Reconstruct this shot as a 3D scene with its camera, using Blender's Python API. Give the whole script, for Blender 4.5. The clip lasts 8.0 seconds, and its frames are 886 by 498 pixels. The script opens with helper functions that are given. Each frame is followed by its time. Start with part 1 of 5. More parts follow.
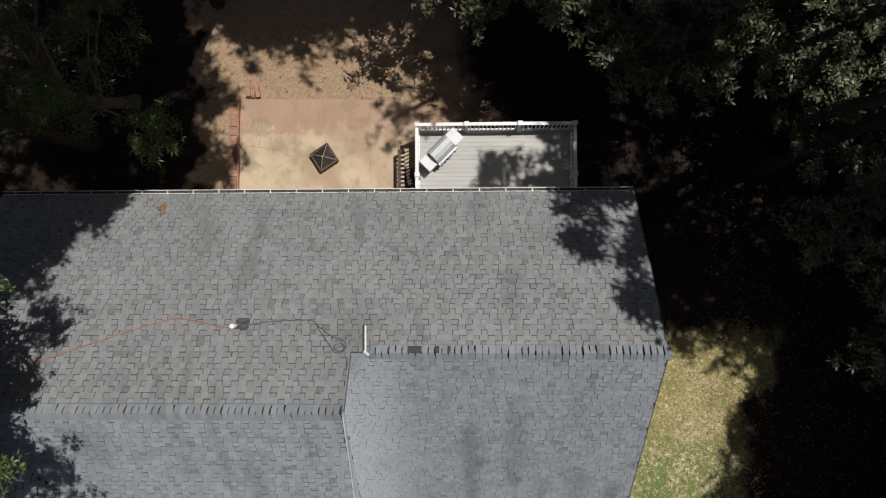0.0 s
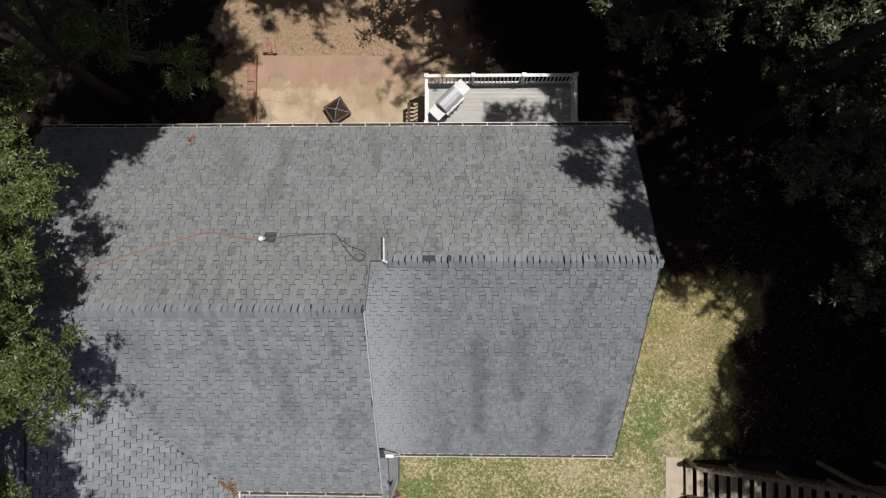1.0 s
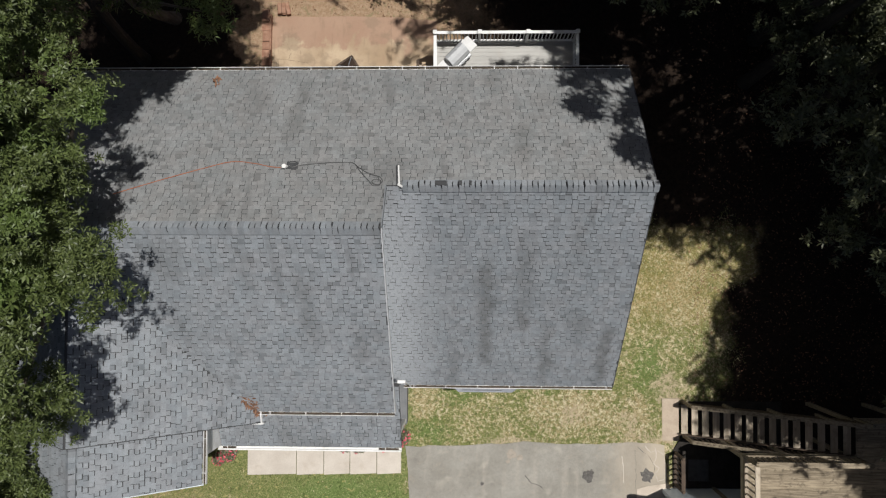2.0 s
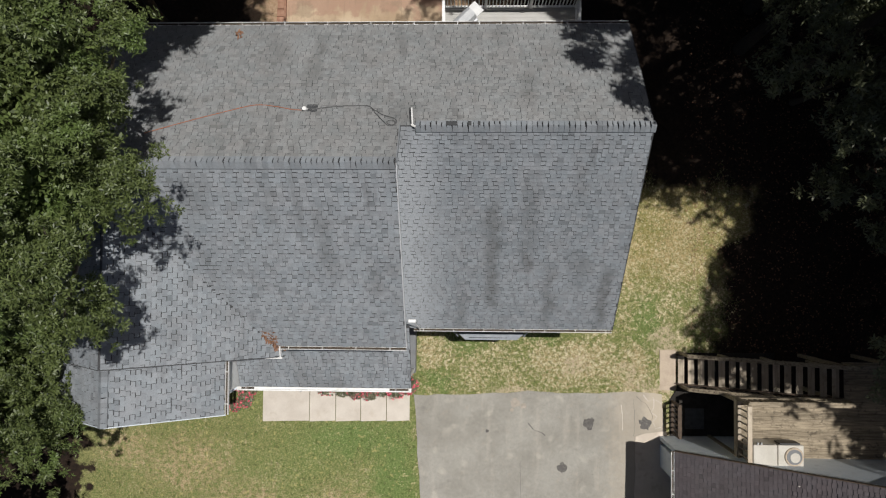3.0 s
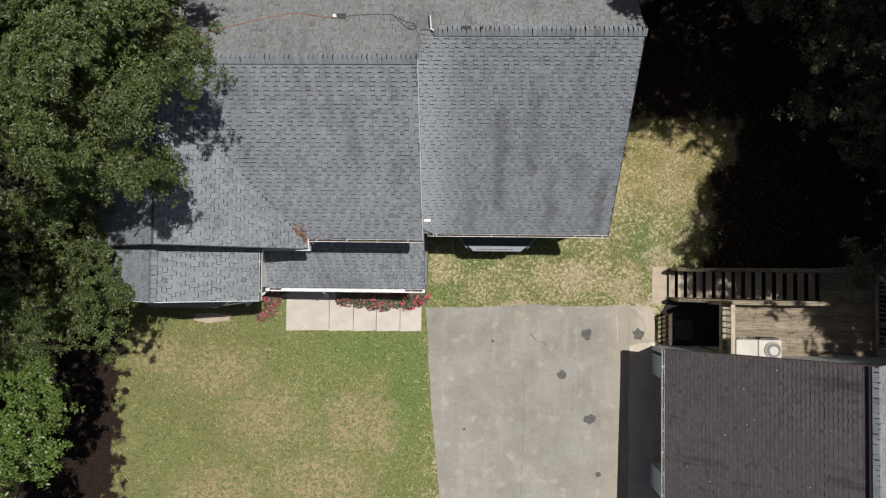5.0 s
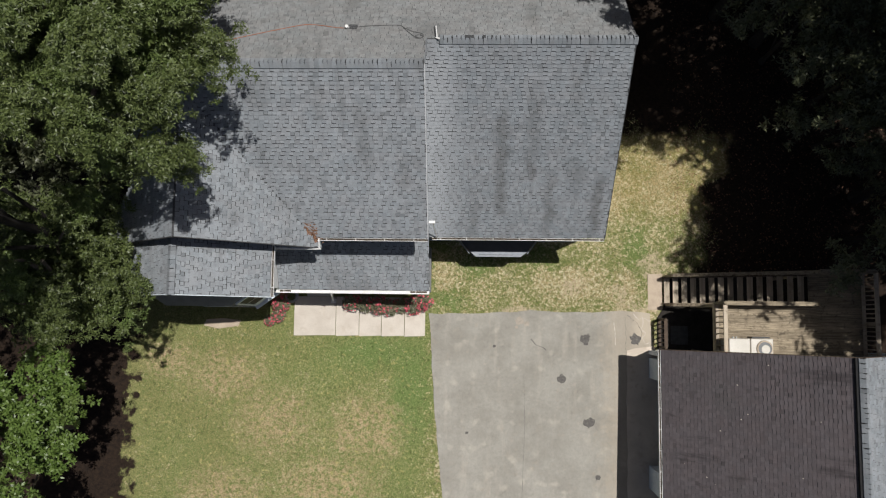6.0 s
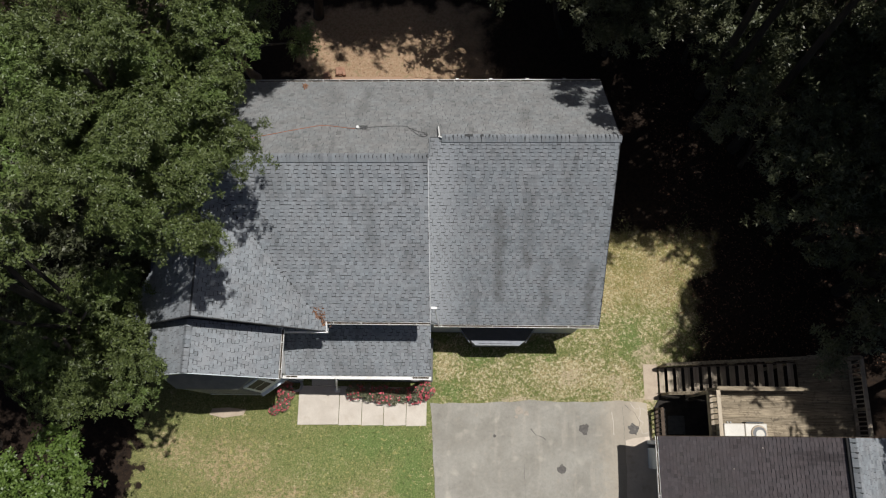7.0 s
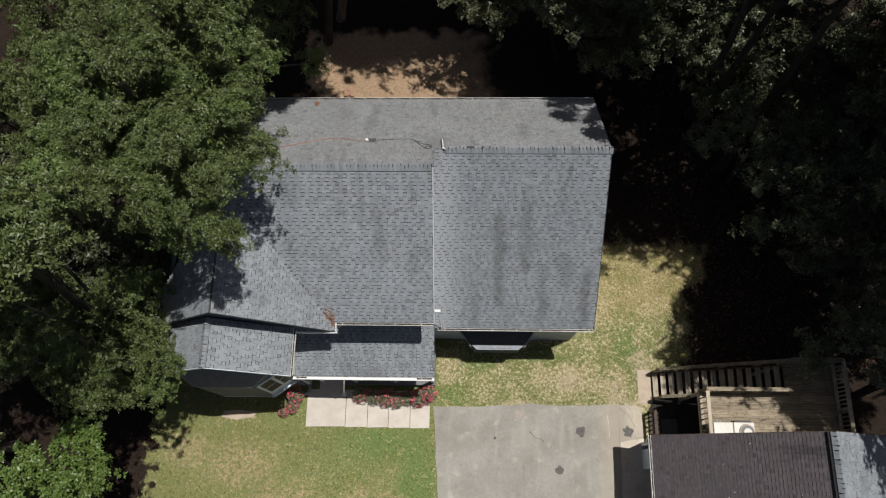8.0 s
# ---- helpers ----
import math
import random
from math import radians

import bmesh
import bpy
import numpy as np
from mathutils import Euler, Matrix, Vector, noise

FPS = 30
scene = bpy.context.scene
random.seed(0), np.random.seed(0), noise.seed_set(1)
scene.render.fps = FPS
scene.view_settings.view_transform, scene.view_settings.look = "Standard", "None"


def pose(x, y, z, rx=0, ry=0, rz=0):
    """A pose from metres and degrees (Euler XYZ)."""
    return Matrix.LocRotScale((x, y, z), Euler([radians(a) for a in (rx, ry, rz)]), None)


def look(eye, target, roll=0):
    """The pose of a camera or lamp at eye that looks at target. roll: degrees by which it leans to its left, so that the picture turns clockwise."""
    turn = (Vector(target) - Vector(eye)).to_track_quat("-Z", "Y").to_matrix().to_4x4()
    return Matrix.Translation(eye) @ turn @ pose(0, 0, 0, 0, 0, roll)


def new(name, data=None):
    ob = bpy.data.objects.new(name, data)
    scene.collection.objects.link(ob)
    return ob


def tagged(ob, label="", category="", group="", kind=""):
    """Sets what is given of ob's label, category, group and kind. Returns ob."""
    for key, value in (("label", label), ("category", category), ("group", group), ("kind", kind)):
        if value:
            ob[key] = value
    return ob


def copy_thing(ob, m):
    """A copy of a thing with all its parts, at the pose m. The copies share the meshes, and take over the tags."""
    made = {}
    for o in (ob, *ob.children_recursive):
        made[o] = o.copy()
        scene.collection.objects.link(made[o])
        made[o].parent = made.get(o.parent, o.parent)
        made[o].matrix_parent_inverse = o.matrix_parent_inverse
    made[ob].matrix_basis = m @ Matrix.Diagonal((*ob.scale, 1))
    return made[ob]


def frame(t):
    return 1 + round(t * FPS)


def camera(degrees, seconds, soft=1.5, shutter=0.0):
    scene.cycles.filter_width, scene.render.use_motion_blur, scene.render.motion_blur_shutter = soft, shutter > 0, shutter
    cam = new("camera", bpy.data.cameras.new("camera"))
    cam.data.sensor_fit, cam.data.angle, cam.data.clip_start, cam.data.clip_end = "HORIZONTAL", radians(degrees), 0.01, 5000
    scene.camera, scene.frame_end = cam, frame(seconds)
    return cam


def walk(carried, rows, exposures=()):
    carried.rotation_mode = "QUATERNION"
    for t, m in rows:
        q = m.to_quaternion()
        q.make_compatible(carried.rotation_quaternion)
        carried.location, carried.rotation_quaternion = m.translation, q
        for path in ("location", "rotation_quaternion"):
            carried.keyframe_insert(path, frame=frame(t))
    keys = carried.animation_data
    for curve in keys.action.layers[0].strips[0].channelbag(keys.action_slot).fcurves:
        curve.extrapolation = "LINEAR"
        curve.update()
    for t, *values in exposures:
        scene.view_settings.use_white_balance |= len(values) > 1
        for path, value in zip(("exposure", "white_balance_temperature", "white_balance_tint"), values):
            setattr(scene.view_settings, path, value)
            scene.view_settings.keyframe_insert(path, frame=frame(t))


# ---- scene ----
# The camera: a drone that looks straight down, climbs and backs away, then tips up a little.
cam = camera(62.9, 8.0, soft=1.2)
ROWS = [
    (0.00, 0.001, -0.001, 23.249, 2.00, 2.04, -0.18),
    (0.50, -0.113, -0.865, 23.884, 1.93, 1.95, -0.02),
    (1.00, -0.256, -1.765, 24.498, 1.85, 1.88, 0.09),
    (1.50, -0.377, -2.638, 25.050, 1.72, 1.82, 0.17),
    (3.00, -0.649, -5.064, 26.682, 1.71, 1.95, 0.42),
    (3.50, -0.740, -5.854, 27.210, 1.72, 1.95, 0.53),
    (4.00, -0.822, -6.643, 27.731, 1.78, 1.94, 0.58),
    (4.50, -0.918, -7.411, 28.279, 1.82, 1.87, 0.61),
    (5.55, -1.098, -9.016, 29.376, 1.94, 1.74, 0.68),
    (5.80, -1.141, -9.399, 29.637, 2.85, 1.71, 0.70),
    (6.00, -1.155, -9.692, 29.837, 5.27, 1.64, 0.67),
    (6.50, -1.170, -10.382, 30.403, 11.45, 1.59, 0.72),
    (7.00, -1.172, -11.051, 30.996, 14.71, 1.60, 0.73),
    (7.50, -1.193, -11.705, 31.626, 15.94, 1.60, 0.80),
    (8.00, -1.218, -12.361, 32.260, 17.18, 1.60, 0.86),
]
walk(cam, [(t, pose(x, y, z, rx, ry, rz)) for t, x, y, z, rx, ry, rz in ROWS], exposures=[(0.0, -0.2), (8.0, -0.16)])

# ---- light ----
SUN = Vector((0.285, 0.13, 1.0)).normalized()
world = bpy.data.worlds.new("sky")
scene.world = world
world.use_nodes = True
wn = world.node_tree
sky = wn.nodes.new("ShaderNodeTexSky")
sky.sky_type, sky.sun_disc = "NISHITA", False
sky.air_density, sky.dust_density, sky.ozone_density = 0.45, 1.8, 0.6
sky.sun_elevation, sky.sun_rotation = math.asin(SUN.z), math.atan2(SUN.x, SUN.y)
wn.links.new(sky.outputs[0], wn.nodes["Background"].inputs[0])
wn.nodes["Background"].inputs[1].default_value = 0.056
sun = new("sun", bpy.data.lights.new("sun", "SUN"))
sun.data.energy, sun.data.angle, sun.data.color = 4.75, radians(0.5), (1.0, 0.972, 0.935)
sun.matrix_world = look(SUN * 80, (0, 0, 0))


# ---- materials ----
class Nodes:
    """Small wrapper to write node trees as expressions."""

    def __init__(self, name):
        self.mat = bpy.data.materials.new(name)
        self.mat.use_nodes = True
        self.t = self.mat.node_tree
        self.p = self.t.nodes["Principled BSDF"]
        self.pos = self.t.nodes.new("ShaderNodeNewGeometry").outputs["Position"]

    def put(self, sock, v):
        if isinstance(v, bpy.types.NodeSocket):
            self.t.links.new(v, sock)
        else:
            sock.default_value = (*v, 1) if isinstance(v, tuple) and len(v) == 3 and sock.type == "RGBA" else v

    def op(self, kind, a, b=0.0, c=0.0, clamp=False):
        n = self.t.nodes.new("ShaderNodeMath")
        n.operation, n.use_clamp = kind, clamp
        for s, v in zip(n.inputs, (a, b, c)):
            self.put(s, v)
        return n.outputs[0]

    def xyz(self, v=None):
        n = self.t.nodes.new("ShaderNodeSeparateXYZ")
        self.put(n.inputs[0], v or self.pos)
        return n.outputs

    def noise(self, scale, detail=3.0, rough=0.55, vec=None, stretch=None):
        n = self.t.nodes.new("ShaderNodeTexNoise")
        n.inputs["Scale"].default_value, n.inputs["Detail"].default_value, n.inputs["Roughness"].default_value = scale, detail, rough
        v = vec or self.pos
        if stretch:
            m = self.t.nodes.new("ShaderNodeMapping")
            m.inputs["Scale"].default_value = stretch
            self.put(m.inputs[0], v)
            v = m.outputs[0]
        self.put(n.inputs["Vector"], v)
        return n.outputs["Fac"]

    def ramp(self, v, lo, hi):
        n = self.t.nodes.new("ShaderNodeMapRange")
        n.interpolation_type = "SMOOTHSTEP"
        self.put(n.inputs["Value"], v)
        n.inputs["From Min"].default_value, n.inputs["From Max"].default_value = lo, hi
        return n.outputs["Result"]

    def mix(self, f, a, b, kind="MIX"):
        n = self.t.nodes.new("ShaderNodeMix")
        n.data_type, n.blend_type = "RGBA", kind
        self.put(n.inputs[0], f)
        self.put(n.inputs[6], a)
        self.put(n.inputs[7], b)
        return n.outputs[2]

    def bump(self, h, strength=0.3, distance=0.02):
        n = self.t.nodes.new("ShaderNodeBump")
        n.inputs["Strength"].default_value, n.inputs["Distance"].default_value = strength, distance
        self.put(n.inputs["Height"], h)
        self.put(self.p.inputs["Normal"], n.outputs[0])

    def random(self, source):
        if source == "object":
            return self.t.nodes.new("ShaderNodeObjectInfo").outputs["Random"]
        return self.t.nodes.new("ShaderNodeNewGeometry").outputs["Random Per Island"]

    def done(self, colour, rough=0.8, metal=0.0, spec=0.5):
        self.put(self.p.inputs["Base Color"], colour)
        self.put(self.p.inputs["Roughness"], rough)
        self.put(self.p.inputs["Metallic"], metal)
        self.put(self.p.inputs["Specular IOR Level"], spec)
        return self.mat


def plain(name, c1, c2, scale=4.0, rough=0.7, metal=0.0, fine=60.0, bump=0.15, spec=0.4, stretch=None, stain=None, source=None, spread=0.25):
    """A surface of two close colours with stains and fine grain; source adds a tone for each piece."""
    n = Nodes(name)
    col = n.mix(n.ramp(n.noise(scale, 4, stretch=stretch), 0.3, 0.7), c1, c2)
    g = n.noise(fine, 3, stretch=stretch)
    col = n.mix(n.op("MULTIPLY", n.ramp(g, 0.35, 0.75), 0.35), col, tuple(0.6 * v for v in c1))
    if stain:
        col = n.mix(n.op("MULTIPLY", n.ramp(n.noise(stain[1], 5, 0.65), 0.52, 0.72), stain[2]), col, stain[0])
    if source:
        r = n.op("MULTIPLY_ADD", n.random(source), 2 * spread, 1 - spread)
        col = n.mix(1.0, col, r, "MULTIPLY")
    n.bump(g, bump, 0.01)
    return n.done(col, rough, metal, spec)


def shingle_mat(name, c1, c2, source, streak=0.32, tone=0.2, pale_west=False, run=(1.0, 0.25, 0.25), streaks=(), smudge=(0.078, 0.074, 0.073)):
    """Weathered asphalt shingle: granules, a tone for each tab, dark algae streaks down the slope, paler patches, and
    on request paler towards the west.
    """
    n = Nodes(name)
    r = n.random(source)
    col = n.mix(r, c1, c2)
    dark = n.op("ADD", n.op("MULTIPLY", n.ramp(r, 0.85, 0.87), 0.32), n.op("MULTIPLY", n.ramp(r, 0.955, 0.965), 0.3))
    col = n.mix(dark, col, tuple(0.5 * v for v in c1))
    tint = n.mix(n.ramp(n.noise(2.3, 4), 0.3, 0.7), (1.022, 0.995, 0.98), (0.985, 1.006, 1.012))
    col = n.mix(1.0, col, tint, "MULTIPLY")
    pale = n.ramp(n.noise(0.55, 5, 0.65), 0.42, 0.72)
    col = n.mix(n.op("MULTIPLY", pale, tone), col, tuple(min(1, 1.45 * v) for v in c2))
    smear = n.op("MULTIPLY", n.ramp(n.noise(1.5, 4, 0.6, stretch=run), 0.59, 0.72), streak)
    col = n.mix(smear, col, smudge)
    x, y, _ = n.xyz()
    for x0, y0, y1, w, amount in streaks:
        off = n.op("ABSOLUTE", n.op("SUBTRACT", n.op("ADD", x, n.op("MULTIPLY_ADD", n.noise(2.2, 4), 0.5, -0.25)), x0))
        m = n.op("MULTIPLY", n.ramp(off, w, 0.1 * w), n.op("MULTIPLY", n.ramp(y, y0 - 0.4, y0 + 0.3), n.ramp(y, y1 + 0.4, y1 - 0.3)))
        m = n.op("MULTIPLY", m, n.op("MULTIPLY_ADD", n.noise(6, 3), 1.2 * amount, 0.3 * amount))
        col = n.mix(m, col, (0.068, 0.064, 0.058))
    # Grows paler towards the slope's west edge.
    if pale_west:
        x = n.op("ADD", x, n.op("MULTIPLY_ADD", n.noise(1.5, 3), 0.7, -0.35))
        col = n.mix(n.op("MULTIPLY", n.ramp(x, -0.9, -2.3), 0.8), col, (0.37, 0.39, 0.41))
    blot = n.op("MULTIPLY", n.ramp(n.noise(0.62, 2, 0.4, stretch=(1.0, 0.6, 0.6)), 0.60, 0.76), 0.3)
    col = n.mix(blot, col, (0.085, 0.083, 0.08))
    col = n.mix(1.0, col, n.op("MULTIPLY_ADD", n.noise(16, 3, 0.6), 0.4, 0.8), "MULTIPLY")
    grain = n.noise(130, 2)
    col = n.mix(n.op("MULTIPLY", n.ramp(grain, 0.4, 0.7), 0.3), col, tuple(0.55 * v for v in c1))
    n.bump(grain, 0.3, 0.006)
    return n.done(col, 0.92, 0, 0.25)


def leaf_mat(name, c1, c2, c3, gloss=0.42):
    n = Nodes(name)
    r = n.random("island")
    col = n.mix(r, c1, c2)
    col = n.mix(n.ramp(n.noise(0.45, 3), 0.5, 0.75), col, c3)
    n.done(col, gloss, 0, 0.45)
    tr = n.t.nodes.new("ShaderNodeBsdfTranslucent")
    n.put(tr.inputs[0], n.mix(0.5, col, (0.16, 0.22, 0.03)))
    mx = n.t.nodes.new("ShaderNodeMixShader")
    mx.inputs[0].default_value = 0.16
    n.t.links.new(n.p.outputs[0], mx.inputs[1])
    n.t.links.new(tr.outputs[0], mx.inputs[2])
    n.t.links.new(mx.outputs[0], n.t.nodes["Material Output"].inputs[0])
    return n.mat


def ground_mat():
    """Lawn in front and at the side, red clay behind the house, leaf litter under the woods, near-black for their
    shade.
    """
    n = Nodes("ground_cover")
    x, y, _ = n.xyz()
    wob = n.noise(0.9, 4)
    wx = n.op("ADD", x, n.op("MULTIPLY_ADD", wob, 4.4, -2.2))
    wy = n.op("ADD", y, n.op("MULTIPLY_ADD", n.noise(1.1, 4), 2.0, -1.0))
    fine, mid = n.noise(22, 4, 0.75), n.noise(7.5, 5, 0.7)
    def spot(x0, y0, rx, ry):
        """A patch with a ragged rim about one place."""
        dx, dy = n.op("DIVIDE", n.op("SUBTRACT", px, x0), rx), n.op("DIVIDE", n.op("SUBTRACT", py, y0), ry)
        return n.ramp(n.op("SQRT", n.op("ADD", n.op("MULTIPLY", dx, dx), n.op("MULTIPLY", dy, dy))), 1.0, 0.25)

    def union(spots):
        out = spot(*spots[0])
        for q in spots[1:]:
            out = n.op("MAXIMUM", out, spot(*q))
        return out

    px = n.op("ADD", x, n.op("MULTIPLY_ADD", n.noise(2.4, 4, 0.65), 2.0, -1.0))
    py = n.op("ADD", y, n.op("MULTIPLY_ADD", n.noise(2.9, 4, 0.65), 2.0, -1.0))
    # grass: green in front of the porch, drier and thinner beside the drive and along the east wall
    east = n.ramp(x, -3.4, -1.6)
    tan = union(((-8.7, -14.0, 2.4, 2.0), (-5.0, -14.3, 2.2, 2.0), (-10.8, -12.2, 2.4, 1.5), (-13.0, -11.6, 1.6, 1.0), (-6.5, -16.5, 3.0, 1.8), (-10.6, -17.0, 2.6, 1.8)))
    tan = n.op("MULTIPLY", tan, n.ramp(n.noise(6.0, 6, 0.8), 0.42, 0.56))
    straw_at = union(((-2.1, -8.0, 0.7, 1.2), (3.4, -8.4, 2.2, 1.0), (5.4, -8.6, 0.8, 1.2), (7.2, -4.0, 1.3, 1.6), (5.0, -4.6, 0.8, 1.6)))
    lush = union(((-0.6, -7.6, 1.3, 0.7), (-1.6, -9.1, 0.9, 0.5), (1.8, -7.3, 1.2, 0.5), (5.9, -6.9, 0.8, 1.2), (-3.2, -12.6, 1.1, 3.2), (-4.6, -11.2, 2.6, 0.9)))
    dry = n.op("ADD", n.op("MULTIPLY_ADD", east, 0.22, 0.27), n.op("ADD", n.op("MULTIPLY_ADD", mid, 1.5, -0.75), n.op("MULTIPLY_ADD", n.noise(1.3, 4, 0.6), 0.8, -0.4)))
    dry = n.op("ADD", dry, n.op("SUBTRACT", n.op("MULTIPLY", n.op("MAXIMUM", tan, straw_at), 0.26), n.op("MULTIPLY", lush, 0.26)))
    green = n.mix(n.ramp(fine, 0.38, 0.62), (0.105, 0.135, 0.040), (0.255, 0.275, 0.112))
    green = n.mix(n.op("MULTIPLY", east, 0.55), green, n.mix(n.ramp(fine, 0.38, 0.62), (0.095, 0.112, 0.030), (0.245, 0.245, 0.092)))
    olive = n.op("MULTIPLY_ADD", n.ramp(x, -5.5, -11.0), 0.35, n.op("MULTIPLY_ADD", n.noise(0.6, 3), 0.9, -0.35), clamp=True)
    green = n.mix(n.op("MULTIPLY", olive, n.op("SUBTRACT", 1.0, east)), green, n.mix(n.ramp(fine, 0.35, 0.65), (0.135, 0.125, 0.048), (0.265, 0.235, 0.105)))
    green = n.mix(n.op("MULTIPLY", lush, 0.6), green, n.mix(n.ramp(fine, 0.35, 0.65), (0.075, 0.135, 0.034), (0.165, 0.245, 0.080)))
    straw = n.mix(n.ramp(fine, 0.35, 0.65), (0.24, 0.185, 0.09), (0.41, 0.335, 0.185))
    lawn = n.mix(n.ramp(dry, 0.40, 0.72), green, straw)
    strands = n.op("MULTIPLY", n.ramp(n.noise(10, 4, 0.75), 0.50, 0.57), n.op("MULTIPLY", n.ramp(dry, 0.34, 0.66), n.op("MULTIPLY_ADD", east, 0.55, 0.4)))
    lawn = n.mix(strands, lawn, (0.60, 0.53, 0.36))
    lawn = n.mix(n.op("MULTIPLY", n.ramp(n.noise(9, 3, 0.6), 0.54, 0.64), 0.55), lawn, (0.05, 0.062, 0.018))
    lawn = n.mix(n.op("MULTIPLY", tan, 0.68), lawn, n.mix(n.ramp(fine, 0.35, 0.65), (0.31, 0.215, 0.125), (0.50, 0.37, 0.235)))
    north = n.op("MULTIPLY", n.op("MULTIPLY", n.ramp(py, -6.2, -4.4), east), 0.5)
    lawn = n.mix(north, lawn, n.mix(n.ramp(fine, 0.35, 0.65), (0.215, 0.155, 0.055), (0.40, 0.30, 0.135)))
    flecks = n.op("MULTIPLY", n.ramp(n.noise(6.5, 2, 0.5), 0.62, 0.68), 0.55)
    lawn = n.mix(flecks, lawn, n.mix(east, (0.42, 0.36, 0.15), (0.62, 0.55, 0.37)))
    bare = n.op("MULTIPLY", union(((6.6, -7.6, 0.7, 0.7), (6.0, -9.35, 0.9, 0.35), (5.25, -8.9, 0.35, 0.7), (1.1, -9.45, 1.1, 0.3), (3.3, -8.5, 0.7, 0.5))), n.ramp(mid, 0.3, 0.55))
    lawn = n.mix(n.op("MULTIPLY", bare, 0.85), lawn, (0.46, 0.37, 0.26))
    clay = n.mix(n.ramp(mid, 0.3, 0.7), (0.31, 0.205, 0.125), (0.42, 0.30, 0.20))
    clay = n.mix(n.ramp(fine, 0.5, 0.72), clay, (0.20, 0.13, 0.08))
    clay = n.mix(n.op("MULTIPLY", n.ramp(n.noise(5, 5, 0.7), 0.53, 0.64), 0.55), clay, (0.19, 0.18, 0.09))
    # Litter is near-black so the tree shade over it stays deep.
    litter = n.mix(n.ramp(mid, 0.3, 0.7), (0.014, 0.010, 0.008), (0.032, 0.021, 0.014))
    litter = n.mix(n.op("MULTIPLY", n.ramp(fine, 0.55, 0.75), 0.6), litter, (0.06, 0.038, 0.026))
    # East lawn edge follows the shadow line; near-black litter takes over beyond.
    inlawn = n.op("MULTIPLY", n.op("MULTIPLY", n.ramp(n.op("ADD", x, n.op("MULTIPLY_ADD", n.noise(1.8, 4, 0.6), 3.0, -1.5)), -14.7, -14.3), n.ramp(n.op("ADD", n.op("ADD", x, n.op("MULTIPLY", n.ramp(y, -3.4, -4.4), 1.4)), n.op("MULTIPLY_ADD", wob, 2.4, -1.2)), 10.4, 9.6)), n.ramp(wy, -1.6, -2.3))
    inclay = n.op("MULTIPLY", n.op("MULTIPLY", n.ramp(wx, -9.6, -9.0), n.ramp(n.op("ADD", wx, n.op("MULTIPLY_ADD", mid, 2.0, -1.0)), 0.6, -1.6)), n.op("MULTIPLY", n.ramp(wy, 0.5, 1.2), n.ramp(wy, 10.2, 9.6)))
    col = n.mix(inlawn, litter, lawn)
    col = n.mix(inclay, col, clay)
    n.bump(n.op("ADD", fine, mid), 0.7, 0.05)
    return n.done(col, 0.95, 0, 0.15)


def asphalt_mat():
    n = Nodes("driveway_asphalt")
    x, y, _ = n.xyz()
    a, b, c = n.noise(0.7, 5, 0.6), n.noise(4, 5, 0.65), n.noise(90, 2)
    col = n.mix(n.ramp(a, 0.3, 0.7), (0.262, 0.249, 0.216), (0.338, 0.324, 0.286))
    col = n.mix(n.op("MULTIPLY", n.ramp(b, 0.55, 0.75), 0.45), col, (0.36, 0.31, 0.25))
    col = n.mix(n.op("MULTIPLY", n.ramp(n.noise(1.6, 4), 0.6, 0.75), 0.4), col, (0.15, 0.14, 0.125))
    col = n.mix(n.op("MULTIPLY", n.ramp(c, 0.45, 0.7), 0.4), col, (0.12, 0.11, 0.10))
    col = n.mix(n.op("MULTIPLY", n.ramp(n.noise(1.6, 4, 0.6, stretch=(1.8, 0.22, 1)), 0.50, 0.75), 0.32), col, (0.44, 0.40, 0.34))
    halo = n.op("MULTIPLY", n.ramp(n.noise(1.9, 2, 0.4), 0.58, 0.78), 0.4)
    col = n.mix(halo, col, (0.50, 0.46, 0.39))
    col = n.mix(1.0, col, n.op("MULTIPLY_ADD", n.noise(9, 5, 0.7), 0.5, 0.75), "MULTIPLY")
    sandy = n.op("MULTIPLY", n.ramp(n.op("ADD", x, n.op("MULTIPLY", b, 0.8)), 5.9, 6.5), n.ramp(y, -11.0, -10.4))
    col = n.mix(n.op("MULTIPLY", sandy, 0.7), col, (0.52, 0.46, 0.37))
    col = n.mix(n.op("MULTIPLY", n.ramp(n.op("ADD", x, n.op("MULTIPLY_ADD", b, 1.6, -0.8)), 4.0, 5.2), 0.4), col, (0.42, 0.35, 0.265))
    n.bump(c, 0.35, 0.008)
    return n.done(col, 0.9, 0, 0.3)


